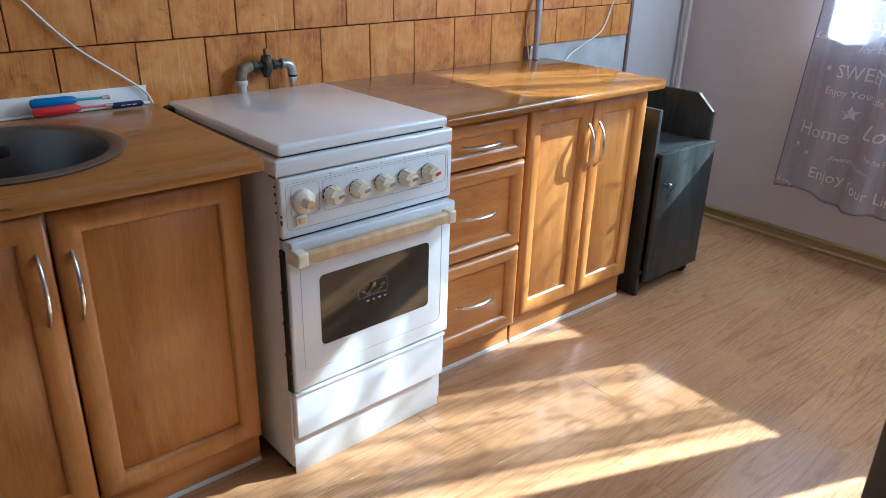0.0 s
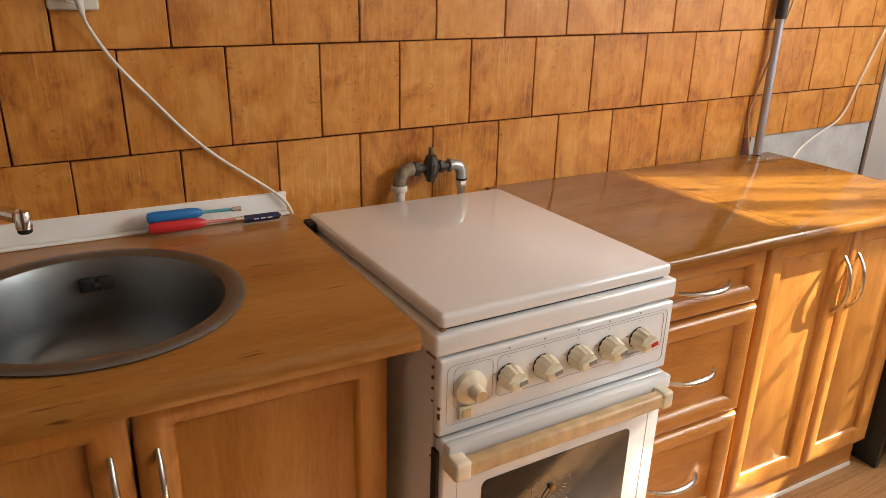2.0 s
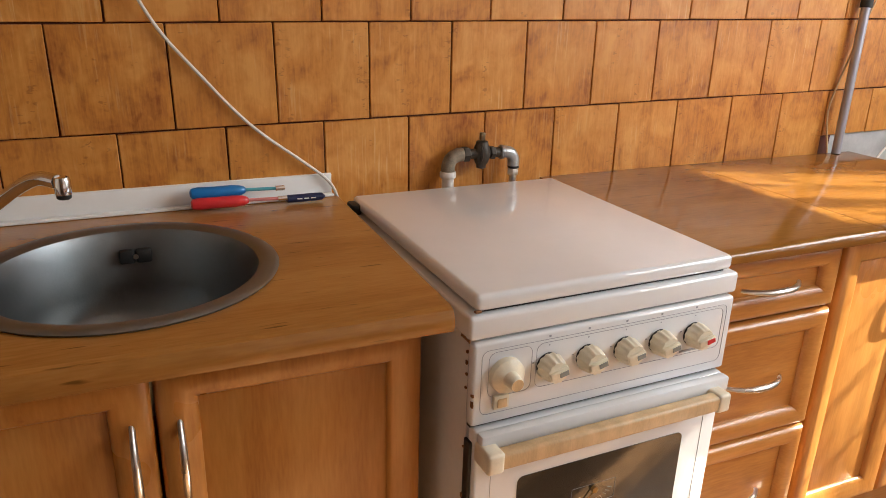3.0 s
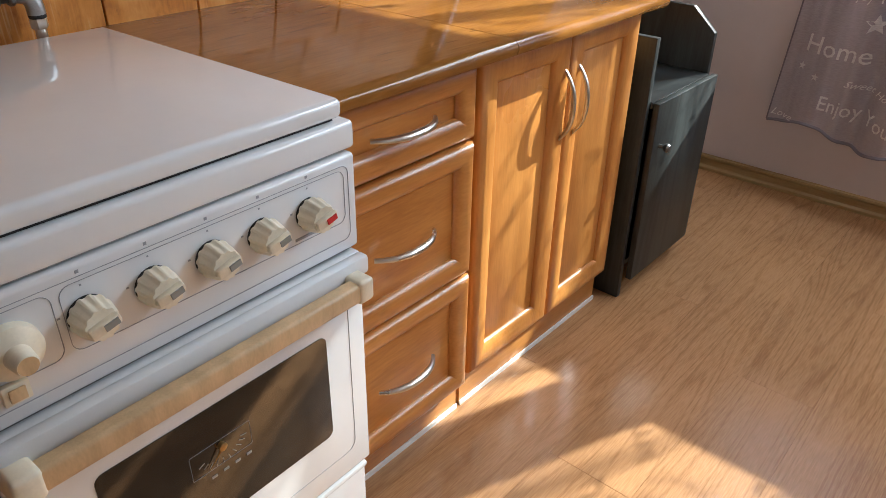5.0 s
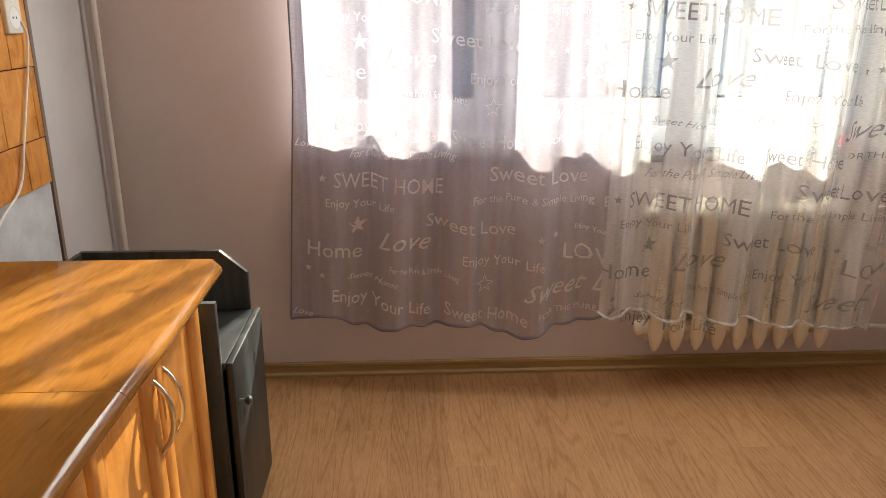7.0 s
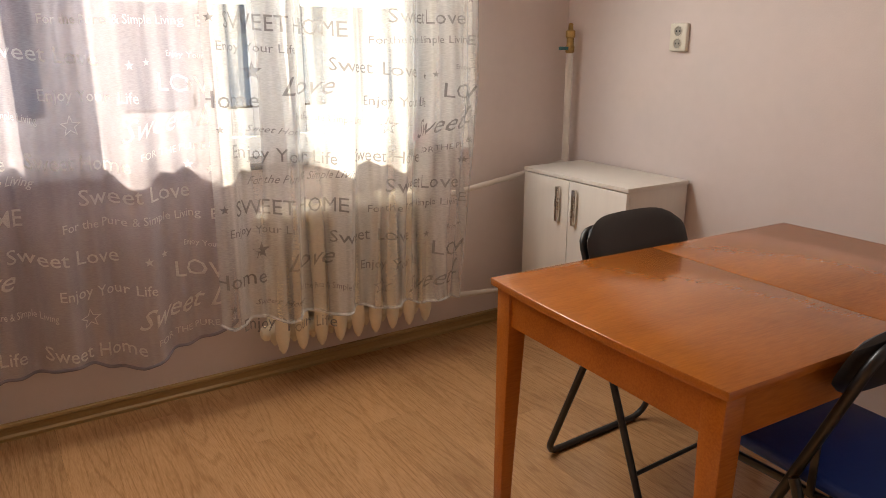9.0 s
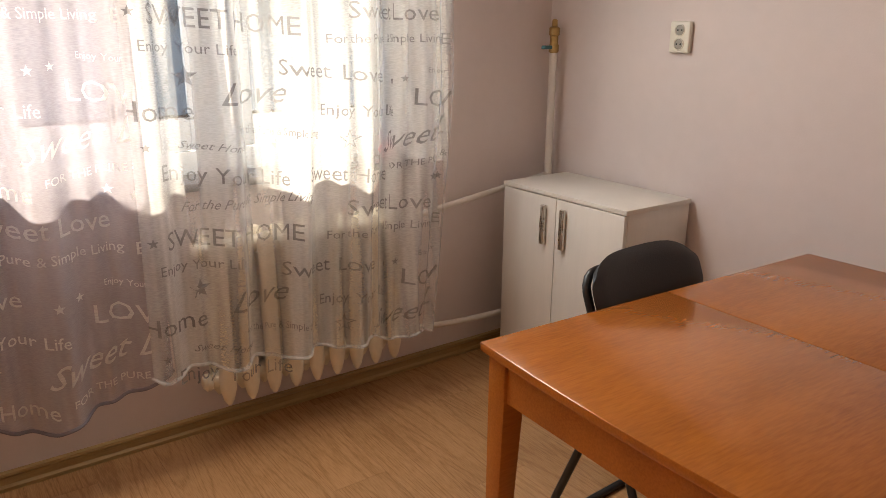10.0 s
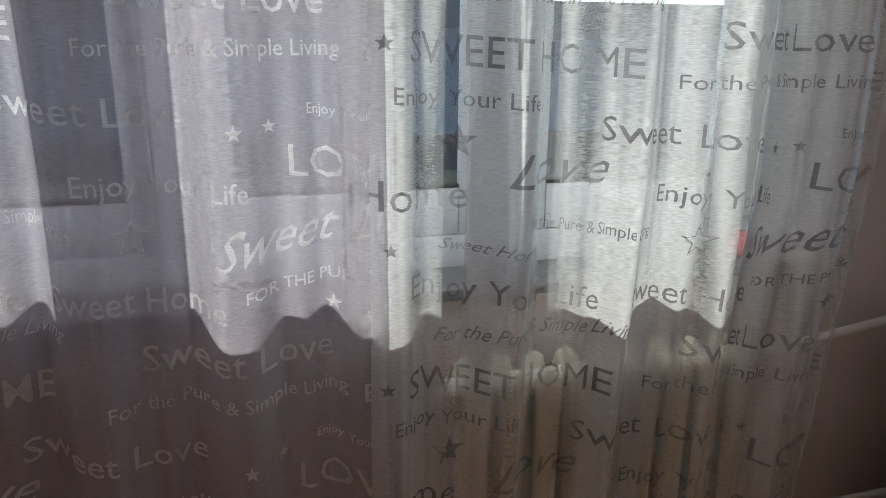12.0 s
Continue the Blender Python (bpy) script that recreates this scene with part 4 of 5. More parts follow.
part("drawer_fold", box(0.004, 0.494, SY0 - 0.028, SY0 - 0.006, 0.249, 0.2595, 0.003), M_ENAMEL, dr)
# chipped enamel
rnd = random.Random(4)
for i in range(9):
    z = 0.25 + 0.56 * rnd.random() ** 0.6
    part("rust_chip", box(-0.0012, 0.0012 + 0.002 * rnd.random(), SY0 - 0.001 - 0.003 * rnd.random(), SY0 + 0.002, z, z + 0.002 + 0.007 * rnd.random(), 0.0005, 1), M_RUST, stove)
for i in range(5):
    part("rust_chip", box(-0.0068, -0.004, SY0 - 0.0185 + 0.006 * i, SY0 - 0.0145 + 0.006 * i, 0.8125, 0.8155 + 0.003 * rnd.random(), 0.0008, 1), M_RUST, stove)
part("rust_chip", box(0.005, 0.015, SY0 - 0.0125, SY0 - 0.006, 0.8555, 0.8595, 0.001, 1), M_RUST, stove)

for i in range(7):
    z = 0.30 + 0.36 * rnd.random() if i % 3 else 0.668 + 0.13 * rnd.random()
    part("rust_chip", box(0.0002, 0.0018 + 0.0025 * rnd.random(), PY - 0.0006, PY + 0.006, z, z + 0.002 + 0.016 * rnd.random() ** 2, 0.0004, 1), M_RUST, stove)

# the stove stands a little askew
stove.matrix_basis = Matrix.Translation((0.2455, -0.354, 0)) @ Matrix.Rotation(radians(1.7), 4, "Z") @ Matrix.Diagonal((1, 1, 0.988, 1)) @ Matrix.Translation((-0.2535, 0.36, 0)) @ stove.matrix_basis

# ---- gas pipe with cock ----
gas = thing("gas_pipe", (0.30, -0.04, 0.86), "tarnished gas pipe with valve and elbows on the tiles", "pipe")
gy = -0.040
part("pipe", tube([(0.222, gy, 0.40), (0.222, gy, 0.895)], 0.0135, 16), M_PIPEPAINT, gas, "beige painted upright pipe")
el = smooth_path([(0.222, gy, 0.885), (0.222, gy, 0.908), (0.228, gy, 0.925), (0.243, gy, 0.934), (0.256, gy, 0.935)], 5)
part("elbow", tube(el, 0.0155, 16), mat("stained_cast_elbow", (0.26, 0.21, 0.15), 0.55, 0.2, var=0.6, scale=38, bump=0.4, bump_scale=160), gas, "stained elbow with old paint")
part("collar", lathe([(0.0165, 0), (0.0185, 0.003), (0.0185, 0.012), (0.0165, 0.015)], (0.222, gy, 0.884), "Z", 20), M_PIPEPAINT, gas)
part("union_nut", lathe([(0.015, 0), (0.0175, 0.002), (0.0175, 0.014), (0.015, 0.016)], (0.256, gy, 0.935), "X", 6), M_OLDPIPE, gas)
part("pipe", tube([(0.268, gy, 0.935), (0.352, gy, 0.935)], 0.0112, 14), M_OLDPIPE, gas)
# the cock: an upright plug body with a flange, a foot nut and a square spindle
part("spindle_body", lathe([(0.006, 0.900), (0.011, 0.902), (0.0115, 0.909), (0.015, 0.914), (0.018, 0.924), (0.019, 0.936), (0.018, 0.948), (0.014, 0.957), (0.0135, 0.962), (0.009, 0.964)], (0.304, gy, 0), "Z", 20), M_OLDPIPE, gas)
part("flange", lathe([(0.022, -0.0025), (0.0235, 0), (0.022, 0.0025)], (0.296, gy, 0.935), "X", 20), M_OLDPIPE, gas)
part("spindle", box(0.2985, 0.3095, gy - 0.0055, gy + 0.0055, 0.9635, 0.982, 0.0015), mat("worn_brass_square", (0.16, 0.12, 0.07), 0.4, 0.7, var=0.3, scale=60), gas)
part("union_nut", lathe([(0.013, 0), (0.0155, 0.002), (0.0155, 0.012), (0.013, 0.014)], (0.322, gy, 0.935), "X", 6), M_OLDPIPE, gas)
el = smooth_path([(0.350, gy, 0.935), (0.366, gy, 0.935), (0.379, gy, 0.930), (0.386, gy, 0.917), (0.387, gy, 0.902)], 5)
part("elbow", tube(el, 0.0138, 16), mat("zinc_elbow", (0.42, 0.43, 0.43), 0.32, 0.9, var=0.3, scale=40), gas, "bright zinc elbow")
part("collar", lathe([(0.0145, 0), (0.0165, 0.002), (0.0165, 0.007), (0.0145, 0.009)], (0.349, gy, 0.935), "X", 18), mat("zinc_collar", (0.36, 0.37, 0.37), 0.35, 0.9, var=0.3, scale=40), gas)
part("gasket_ring", lathe([(0.0125, 0.896), (0.0135, 0.898), (0.0135, 0.902), (0.0125, 0.904)], (0.387, gy, 0), n=18), M_RUBBER, gas)
part("hose_nut", lathe([(0.012, 0), (0.014, 0.003), (0.014, 0.015), (0.011, 0.018)], (0.387, gy, 0.880), "Z", 6), M_NICKEL, gas)
part("hose", tube([(0.387, gy, 0.55), (0.387, gy, 0.882)], 0.009, 10), M_NICKEL, gas)

# ---- sockets, plug and cables on the tiled wall ----
def wall_socket(x, z, label, wide=0.082, high=0.15):
    s = thing("wall_socket", (x, -0.02, z), label, "socket", group="sockets on the tiled wall")
    part("plate", box(x - wide / 2, x + wide / 2, -0.026, -0.0075, z - high / 2, z + high / 2, 0.005, 3), M_SOCKET, s)
    for dz in ((-0.034, 0.034) if high > 0.1 else (0,)):
        part("well", lathe([(0.030, -0.0262), (0.0285, -0.0275), (0.027, -0.0262), (0.026, -0.0258)], (x, 0, z + dz), "Y", 28), M_WHITE, s)
        for dx in (-0.0095, 0.0095):
            part("hole", lathe([(0.0032, -0.0262), (0.003, -0.0266)], (x + dx, 0, z + dz), "Y", 10), M_BLACK_AND_SHADE, s)
    return s


left_socket = wall_socket(-0.405, 1.355, "ivory double wall socket with a white plug in it")
left_socket.matrix_basis = TILE_TURN @ left_socket.matrix_basis
end_socket = wall_socket(2.050, 1.405, "ivory double wall socket at the end of the tiles")
end_socket.matrix_basis = TILE_TURN @ end_socket.matrix_basis
plug = thing("plug", (-0.403, -0.05, 1.31), "white plug with a cable running down to the worktop", "plug")
part("body", lathe([(0.019, -0.0285), (0.020, -0.034), (0.017, -0.048), (0.012, -0.058), (0.006, -0.061)], (-0.403, 0, 1.318), "Y", 20), M_WHITE, plug)
part("neck", tube([(-0.402, -0.047, 1.314), (-0.397, -0.046, 1.292), (-0.394, -0.042, 1.275)], 0.0075, 10, taper=lambda t: 1.1 - 0.45 * t), M_WHITE, plug)
part("cable", tube(smooth_path([(-0.394, -0.042, 1.277), (-0.386, -0.030, 1.252), (-0.350, -0.024, 1.19), (-0.292, -0.022, 1.119), (-0.235, -0.022, 1.052), (-0.181, -0.022, 1.000), (-0.099, -0.024, 0.937), (-0.055, -0.026, 0.900), (-0.035, -0.030, 0.868), (-0.020, -0.034, 0.80)], 6), 0.0032, 8), M_CABLE, plug)
adaptor = thing("plug_adaptor", (-0.305, -0.04, 1.34), "white plug adaptor hanging at the tiled wall", "plug")
part("body", lathe([(0.019, -0.008), (0.021, -0.012), (0.021, -0.036), (0.016, -0.040)], (-0.302, 0, 1.352), "Y", 24), M_WHITE, adaptor)
part("pin", tube([(-0.326, -0.026, 1.346), (-0.345, -0.026, 1.345)], 0.0024, 8), M_NICKEL, adaptor)
for q in (plug, adaptor):
    q.matrix_basis = TILE_TURN @ q.matrix_basis
c2 = solid("power_cable", tube(smooth_path([(2.075, 0.03, 1.36), (2.105, 0.034, 1.325), (2.085, 0.036, 1.24), (2.053, 0.036, 1.169), (1.995, 0.034, 1.05), (1.932, 0.03, 0.942), (1.80, 0.02, 0.889), (1.666, -0.02, 0.855), (1.60, -0.05, 0.80), (1.566, -0.09, 0.6)], 6), 0.0032, 8), M_CABLE, "thin white power cable hanging down the tiled wall", "cable")
c3 = solid("power_cable", tube(smooth_path([(1.575, 0.02, 1.55), (1.562, 0.02, 1.328), (1.52, 0.018, 1.22), (1.498, 0.018, 1.149), (1.462, 0.017, 1.05), (1.446, 0.016, 0.97), (1.452, -0.004, 0.8595)], 6), 0.0028, 8), mat("beige_cable", (0.55, 0.38, 0.20), 0.5), "thin beige cable beside the broom handle", "cable")
broom = thing("broom_handle", (1.474, -0.032, 0.86), "silver telescopic broom handle with a black grip leaning at the tiles", "broom")
part("pole", tube([(1.478, -0.012, 0.8585), (1.498, 0.006, 1.267)], 0.0125, 16), M_POLE, broom)
part("grip", tube([(1.498, 0.006, 1.265), (1.514, 0.017, 1.60)], 0.0165, 16), M_RUBBER, broom)

# ---- black bedside cabinet at the end of the run ----
BX0, BX1, BYF = 1.575, 1.958, -0.545
bc = thing("bedside_cabinet", ((BX0 + BX1) / 2, -0.27, 0), "black-stained wooden bedside cabinet with an open top shelf and a door", "cabinet")
part("side_panel", extrude_poly([(-0.015, 0.0), (BYF, 0.0), (BYF, 0.741), (-0.015, 0.741)], BX0, BX0 + 0.018, "X", 0.0015), M_BLACKWOOD, bc)
part("side_panel", extrude_poly([(-0.09, 0.012), (-0.532, 0.012), (-0.532, 0.062), (BYF + 0.002, 0.062), (BYF + 0.002, 0.690), (-0.470, 0.754), (-0.09, 0.754)], BX1 - 0.018, BX1, "X", 0.0015), M_BLACKWOOD, bc)
part("back_panel", box(BX0 + 0.019, BX1 - 0.019, -0.098, -0.085, 0.02, 0.752), M_BLACKWOOD, bc)
part("shelf", box(BX0 + 0.019, BX1 - 0.019, BYF - 0.006, -0.099, 0.562, 0.580, 0.0015), M_BLACKTOP, bc)
part("bottom", box(BX0 + 0.019, BX1 - 0.019, BYF + 0.03, -0.099, 0.062, 0.078), M_BLACKWOOD, bc)
bd = part("door", box(BX0 + 0.021, BX1 - 0.002, BYF - 0.024, BYF - 0.007, 0.060, 0.578, 0.002), M_BLACKWOOD, bc)
part("knob", lathe([(0.006, 0.0), (0.005, -0.012), (0.011, -0.018), (0.0125, -0.025), (0.008, -0.031)], (1.632, BYF - 0.024, 0.458), "Y", 20), mat("dark_pewter", (0.16, 0.16, 0.155), 0.3, 0.8), bd)
part("foot", lathe([(0.012, 0.0), (0.012, 0.012)], (BX1 - 0.012, -0.515, 0), n=12), M_RUBBER, bc)
part("foot", lathe([(0.012, 0.0), (0.012, 0.012)], (BX1 - 0.012, -0.12, 0), n=12), M_RUBBER, bc)

# ---- white low cabinet ----
wc = thing("low_cabinet", (2.19, -3.31, 0), "white laminate two-door low cabinet with ribbed grey handles", "cabinet")
part("body", box(1.874, 2.506, -3.485, -3.152, 0.0, 0.771, 0.001), M_CABWHITE, wc)
part("top", box(1.870, 2.510, -3.487, -3.136, 0.772, 0.789, 0.0015), M_CABWHITE, wc)
for a, b, hx in ((1.876, 2.203, 2.158), (2.2065, 2.504, 2.262)):
    d = part("door", box(a, b, -3.151, -3.135, 0.008, 0.768, 0.001), M_CABWHITE, wc)
    hb = box(hx - 0.011, hx + 0.011, -3.129, -3.118, 0.583, 0.738, 0.002)
    h = part("handle", hb, M_NICKEL, d, "ribbed grey metal handle")
    for i in range(3):
        part("rib", box(hx - 0.0085 + i * 0.0065, hx - 0.0045 + i * 0.0065, -3.1175, -3.114, 0.584, 0.737, 0.001), M_NICKEL, h)
    for z in (0.60, 0.72):
        part("handle_post", lathe([(0.004, -3.1349), (0.004, -3.129)], (hx, 0, z), "Y", 10), M_NICKEL, h)

# ---- heating: radiator and pipes ----
rad = thing("radiator", (2.55, -2.27, 0.15), "cream cast-iron column radiator under the window behind the curtain", "radiator")
N_SEC, RY0, PITCH = 9, -1.94, 0.0815


def rad_section():
    bm = bmesh.new()
    for x, w in ((2.495, 0.033), (2.590, 0.033)):
        prof = [(0.006, 0.155), (0.018, 0.175), (0.028, 0.215), (0.030, 0.26), (0.0275, 0.32), (0.0275, 0.60), (0.031, 0.66), (0.032, 0.70), (0.024, 0.728), (0.010, 0.738)]
        rings = []
        for hw, z in prof:
            rings.append([bm.verts.new((x + 0.95 * hw * math.cos(2 * math.pi * j / 12) * 0.75, hw * math.sin(2 * math.pi * j / 12), z)) for j in range(12)])
        for a, b in zip(rings, rings[1:]):
            for j in range(12):
                bm.faces.new((a[j], a[(j + 1) % 12], b[(j + 1) % 12], b[j]))
        bm.faces.new(rings[0][::-1])
        bm.faces.new(rings[-1])
    box(2.50, 2.585, -0.012, 0.012, 0.21, 0.70, 0.006, bm=bm)
    for z in (0.235, 0.69):
        lathe([(0.026, -0.0405), (0.030, -0.03), (0.030, 0.03), (0.026, 0.0405)], (2.54, 0, z), "Y", 16, bm=bm)
    return mesh_of("radiator_section", bm, M_RADIATOR)


sec_mesh = rad_section()
for i in range(N_SEC):
    s = new("section", sec_mesh)
    s.parent = rad
    s.matrix_parent_inverse = rad.matrix_basis.inverted()
    s.matrix_basis = Matrix.Translation((0, RY0 - i * PITCH, 0))
part("end_plug", lathe([(0.024, 0.0), (0.030, 0.006), (0.030, 0.02), (0.018, 0.03)], (2.54, RY0 + 0.041, 0.235), "Y", 18), M_RADIATOR, rad)
part("end_plug", lathe([(0.024, 0.0), (0.030, 0.006), (0.030, 0.02), (0.018, 0.03)], (2.54, RY0 + 0.041, 0.69), "Y", 18), M_RADIATOR, rad)
part("wall_bracket", box(2.56, XE, RY0 - 0.13, RY0 - 0.11, 0.60, 0.62), M_RADIATOR, rad)
part("wall_bracket", box(2.56, XE, RY0 - 0.53, RY0 - 0.51, 0.60, 0.62), M_RADIATOR, rad)
RYE = RY0 - (N_SEC - 1) * PITCH - 0.04
PX, PYY = 2.575, -3.44
riser = thing("riser_pipe", (PX, PYY, 0), "painted heating riser in the corner with a brass valve on top", "pipe")
part("pipe", tube([(PX, PYY, 0.0), (PX, PYY, 1.285)], 0.0165, 16), M_PIPEPAINT, riser)
part("branch", tube(smooth_path([(2.54, RYE, 0.69), (2.545, RYE - 0.10, 0.694), (2.553, -2.87, 0.707), (2.566, -3.19, 0.745), (PX, PYY, 0.775)], 5), 0.0125, 12), M_PIPEPAINT, riser)
part("branch", tube(smooth_path([(2.54, RYE, 0.235), (2.545, RYE - 0.10, 0.228), (2.55, -2.95, 0.205), (2.565, -3.2, 0.19), (PX, PYY, 0.18)], 5), 0.0125, 12), M_PIPEPAINT, riser)
vb = part("valve", lathe([(0.016, 1.285), (0.021, 1.29), (0.021, 1.315), (0.017, 1.322), (0.017, 1.352), (0.022, 1.358), (0.022, 1.385), (0.012, 1.392), (0.011, 1.415), (0.006, 1.42)], (PX, PYY, 0), n=16), M_BRASS, riser, "brass valve")
part("valve_lever", box(PX - 0.012, PX + 0.012, PYY + 0.018, PYY + 0.06, 1.30, 1.315, 0.003), mat("teal_lever", (0.03, 0.13, 0.15), 0.4), vb)

ws = thing("wall_socket", (1.985, YS + 0.01, 1.352), "ivory double wall socket on the mauve wall", "socket")
part("plate", box(1.943, 2.027, YS + 0.001, YS + 0.020, 1.300, 1.408, 0.005, 3), M_SOCKET, ws)
for dz in (-0.024, 0.024):
    part("rim", lathe([(0.0215, 0.0202), (0.0205, 0.0228), (0.0190, 0.0228), (0.0180, 0.0202)], (1.985, YS, 1.354 + dz), "Y", 24, caps=False), M_SOCKET, ws)
    # flat disc, its grey paints the shade of the sunk well
    part("well", lathe([(0.0180, 0.0203), (0.0175, 0.0206)], (1.985, YS, 1.354 + dz), "Y", 24), mat("shaded_socket_well", (0.33, 0.31, 0.27), 0.4), ws)
    for dx in (-0.008, 0.008):
        part("hole", lathe([(0.0034, 0.0206), (0.0034, 0.0212)], (1.985 + dx, YS, 1.354 + dz), "Y", 10), M_BLACK_AND_SHADE, ws)

# ---- dining table ----
TX0, TX1, TY0, TY1, TZ = 0.630, 1.388, -3.325, -2.118, 0.742
table = thing("dining_table", ((TX0 + TX1) / 2, (TY0 + TY1) / 2, 0), "orange-brown veneered extending dining table, edges worn", "table")


def bowed_top(y0, y1, end):
    """Half of the top; the free end bows out a little."""
    pts = []
    n = 12
    for i in range(n + 1):
        f = i / n
        pts.append((TX0 + (TX1 - TX0) * f, (y1 if end > 0 else y0) + end * 0.014 * math.sin(math.pi * f)))
    o = y0 if end > 0 else y1
    pts += [(TX1, o), (TX0, o)]
    if end < 0:
        pts = pts[::-1]
    return extrude_poly(pts, TZ - 0.020, TZ, "Z", 0.003)


SEAM = -2.703
part("tabletop", bowed_top(SEAM + 0.0008, TY1, 1), M_TABLE, table)
part("tabletop", bowed_top(TY0, SEAM - 0.0008, -1), M_TABLE, table)
bm = box(TX0 + 0.055, TX1 - 0.055, TY1 - 0.040, TY1 - 0.022, TZ - 0.120, TZ - 0.021)
part("apron", bm, M_TABLE, table)
part("apron", box(TX0 + 0.055, TX1 - 0.055, TY0 + 0.022, TY0 + 0.040, TZ - 0.120, TZ - 0.021), M_TABLE, table)
part("apron", box(TX0 + 0.022, TX0 + 0.040, TY0 + 0.055, TY1 - 0.055, TZ - 0.120, TZ - 0.021), M_TABLE, table)
part("apron", box(TX1 - 0.040, TX1 - 0.022, TY0 + 0.055, TY1 - 0.055, TZ - 0.120, TZ - 0.021), M_TABLE, table)


def table_leg(x, y, sx, sy):
    bm = bmesh.new()
    rings = []
    for w, z in ((0.034, 0.0), (0.040, 0.20), (0.055, 0.60), (0.055, TZ - 0.021)):
        xs = (x, x + sx * w)
        ys = (y, y + sy * w)
        q = [(xs[0], ys[0]), (xs[1], ys[0]), (xs[1], ys[1]), (xs[0], ys[1])]
        rings.append([bm.verts.new((a, b, z)) for a, b in q])
    for a, b in zip(rings, rings[1:]):
        for j in range(4):
            bm.faces.new((a[j], a[(j + 1) % 4], b[(j + 1) % 4], b[j]))
    bm.faces.new(rings[0])
    bm.faces.new(rings[-1])
    bmesh.ops.recalc_face_normals(bm, faces=bm.faces[:])
    bmesh.ops.bevel(bm, geom=bm.edges[:], offset=0.003, segments=2, profile=0.5, affect="EDGES", clamp_overlap=True)
    part("leg", bm, M_TABLE, table)


e = 0.014
table_leg(TX0 + e, TY1 - e, 1, -1)
table_leg(TX1 - e, TY1 - e, -1, -1)
table_leg(TX0 + e, TY0 + e, 1, 1)
table_leg(TX1 - e, TY0 + e, -1, 1)

# the table stands turned a little to the wall
table.matrix_basis = Matrix.Translation((1.391, -2.124, 0)) @ Matrix.Rotation(radians(-2.5), 4, "Z") @ Matrix.Translation((-TX1, -TY1, 0)) @ table.matrix_basis


# ---- folding chairs: origin on the floor under the seat, back towards local +x ----
def folding_chair(m, seat_mat, label):
    ch = new("folding_chair")
    ch.matrix_basis = m
    ch.empty_display_size = 0.1
    tagged(ch, label, "chair", "folding chairs at the table")
    W, R = 0.205, 0.0115
    # long frame: front feet low at -x, up to the backrest at +x
    def u_frame(xf, zf, xt, zt, w, name, close_low=True):
        d = Vector((xt - xf, 0, zt - zf)).normalized()
        lo, hi = Vector((xf, 0, zf)), Vector((xt, 0, zt))
        c = 0.05
        s = Vector((0, w, 0))
        k = Vector((0, w - c, 0))
        if close_low:
            pts = [hi - s, lo + d * c - s] + [lo + d * c * (1 - math.sin(a)) - k - Vector((0, c * math.cos(a), 0)) for a in (0.4, 0.8, 1.2)] + [lo - k, lo + k] + [lo + d * c * (1 - math.sin(a)) + k + Vector((0, c * math.cos(a), 0)) for a in (1.2, 0.8, 0.4)] + [lo + d * c + s, hi + s]
        else:
            pts = [lo - s, hi - d * c - s] + [hi - d * c * (1 - math.sin(a)) - k - Vector((0, c * math.cos(a), 0)) for a in (0.4, 0.8, 1.2)] + [hi - k, hi + k] + [hi - d * c * (1 - math.sin(a)) + k + Vector((0, c * math.cos(a), 0)) for a in (1.2, 0.8, 0.4)] + [hi - d * c + s, lo + s]
        return part(name, tube(pts, R, 12), M_TUBE, ch, m=m)
    u_frame(-0.15, R, 0.155, 0.79, W, "back_frame", False)
    u_frame(0.228, R, 0.045, 0.475, W + 0.028, "rear_leg_frame")
    part("stretcher", tube([(-0.115, -W, 0.10), (-0.115, W, 0.10)], 0.007, 10), M_TUBE, ch, m=m)
    for s in (-1, 1):
        part("foot", tube([(-0.157, s * W, 0.002), (-0.147, s * W, 0.028)], 0.0135, 12), M_RUBBER, ch, m=m)
        part("seat_rail", box(-0.16, 0.20, s * (W - 0.012) - 0.006, s * (W - 0.012) + 0.006, 0.425, 0.443, 0.002), M_TUBE, ch, m=m)
        part("seat_strut", box(0.058, 0.073, s * (W - 0.004) - 0.003, s * (W - 0.004) + 0.003, 0.435, 0.56), M_TUBE, ch, m=m)
    b = box(-0.165, 0.215, -0.188, 0.188, 0.443, 0.478, 0.016, 4)
    for v in b.verts:
        v.co.z += -0.05 * (v.co.x) + 0.006 * math.cos(v.co.y * 8)
    part("seat", b, seat_mat, ch, m=m)
    # padded, curved backrest
    bm = bmesh.new()
    n, k = 16, 10
    loops = []
    for layer in (-1, 1):
        grid = []
        for i in range(k + 1):
            v = i / k * 2 - 1
            row = []
            for j in range(n + 1):
                u = j / n * 2 - 1
                hw = 0.224 * (1 - 0.10 * abs(v) ** 4)
                hz = 0.090 * (1 - 0.45 * abs(u) ** 5)
                bulge = 0.018 * (max(0, 1 - abs(u) ** 6) * max(0, 1 - abs(v) ** 4)) ** 0.5
                z = 0.737 + v * hz
                x = 0.124 + (z - 0.737) * 0.40 - 0.028 * u * u + layer * bulge
                row.append(bm.verts.new((x, u * hw, z)))
            grid.append(row)
        loops.append(grid)
        for i in range(k):
            for j in range(n):
                bm.faces.new((grid[i][j], grid[i][j + 1], grid[i + 1][j + 1], grid[i + 1][j]))
    bmesh.ops.remove_doubles(bm, verts=bm.verts[:], dist=0.0005)
    part("backrest", bm, M_VINYL, ch, "black padded vinyl backrest", m=m)
    return ch


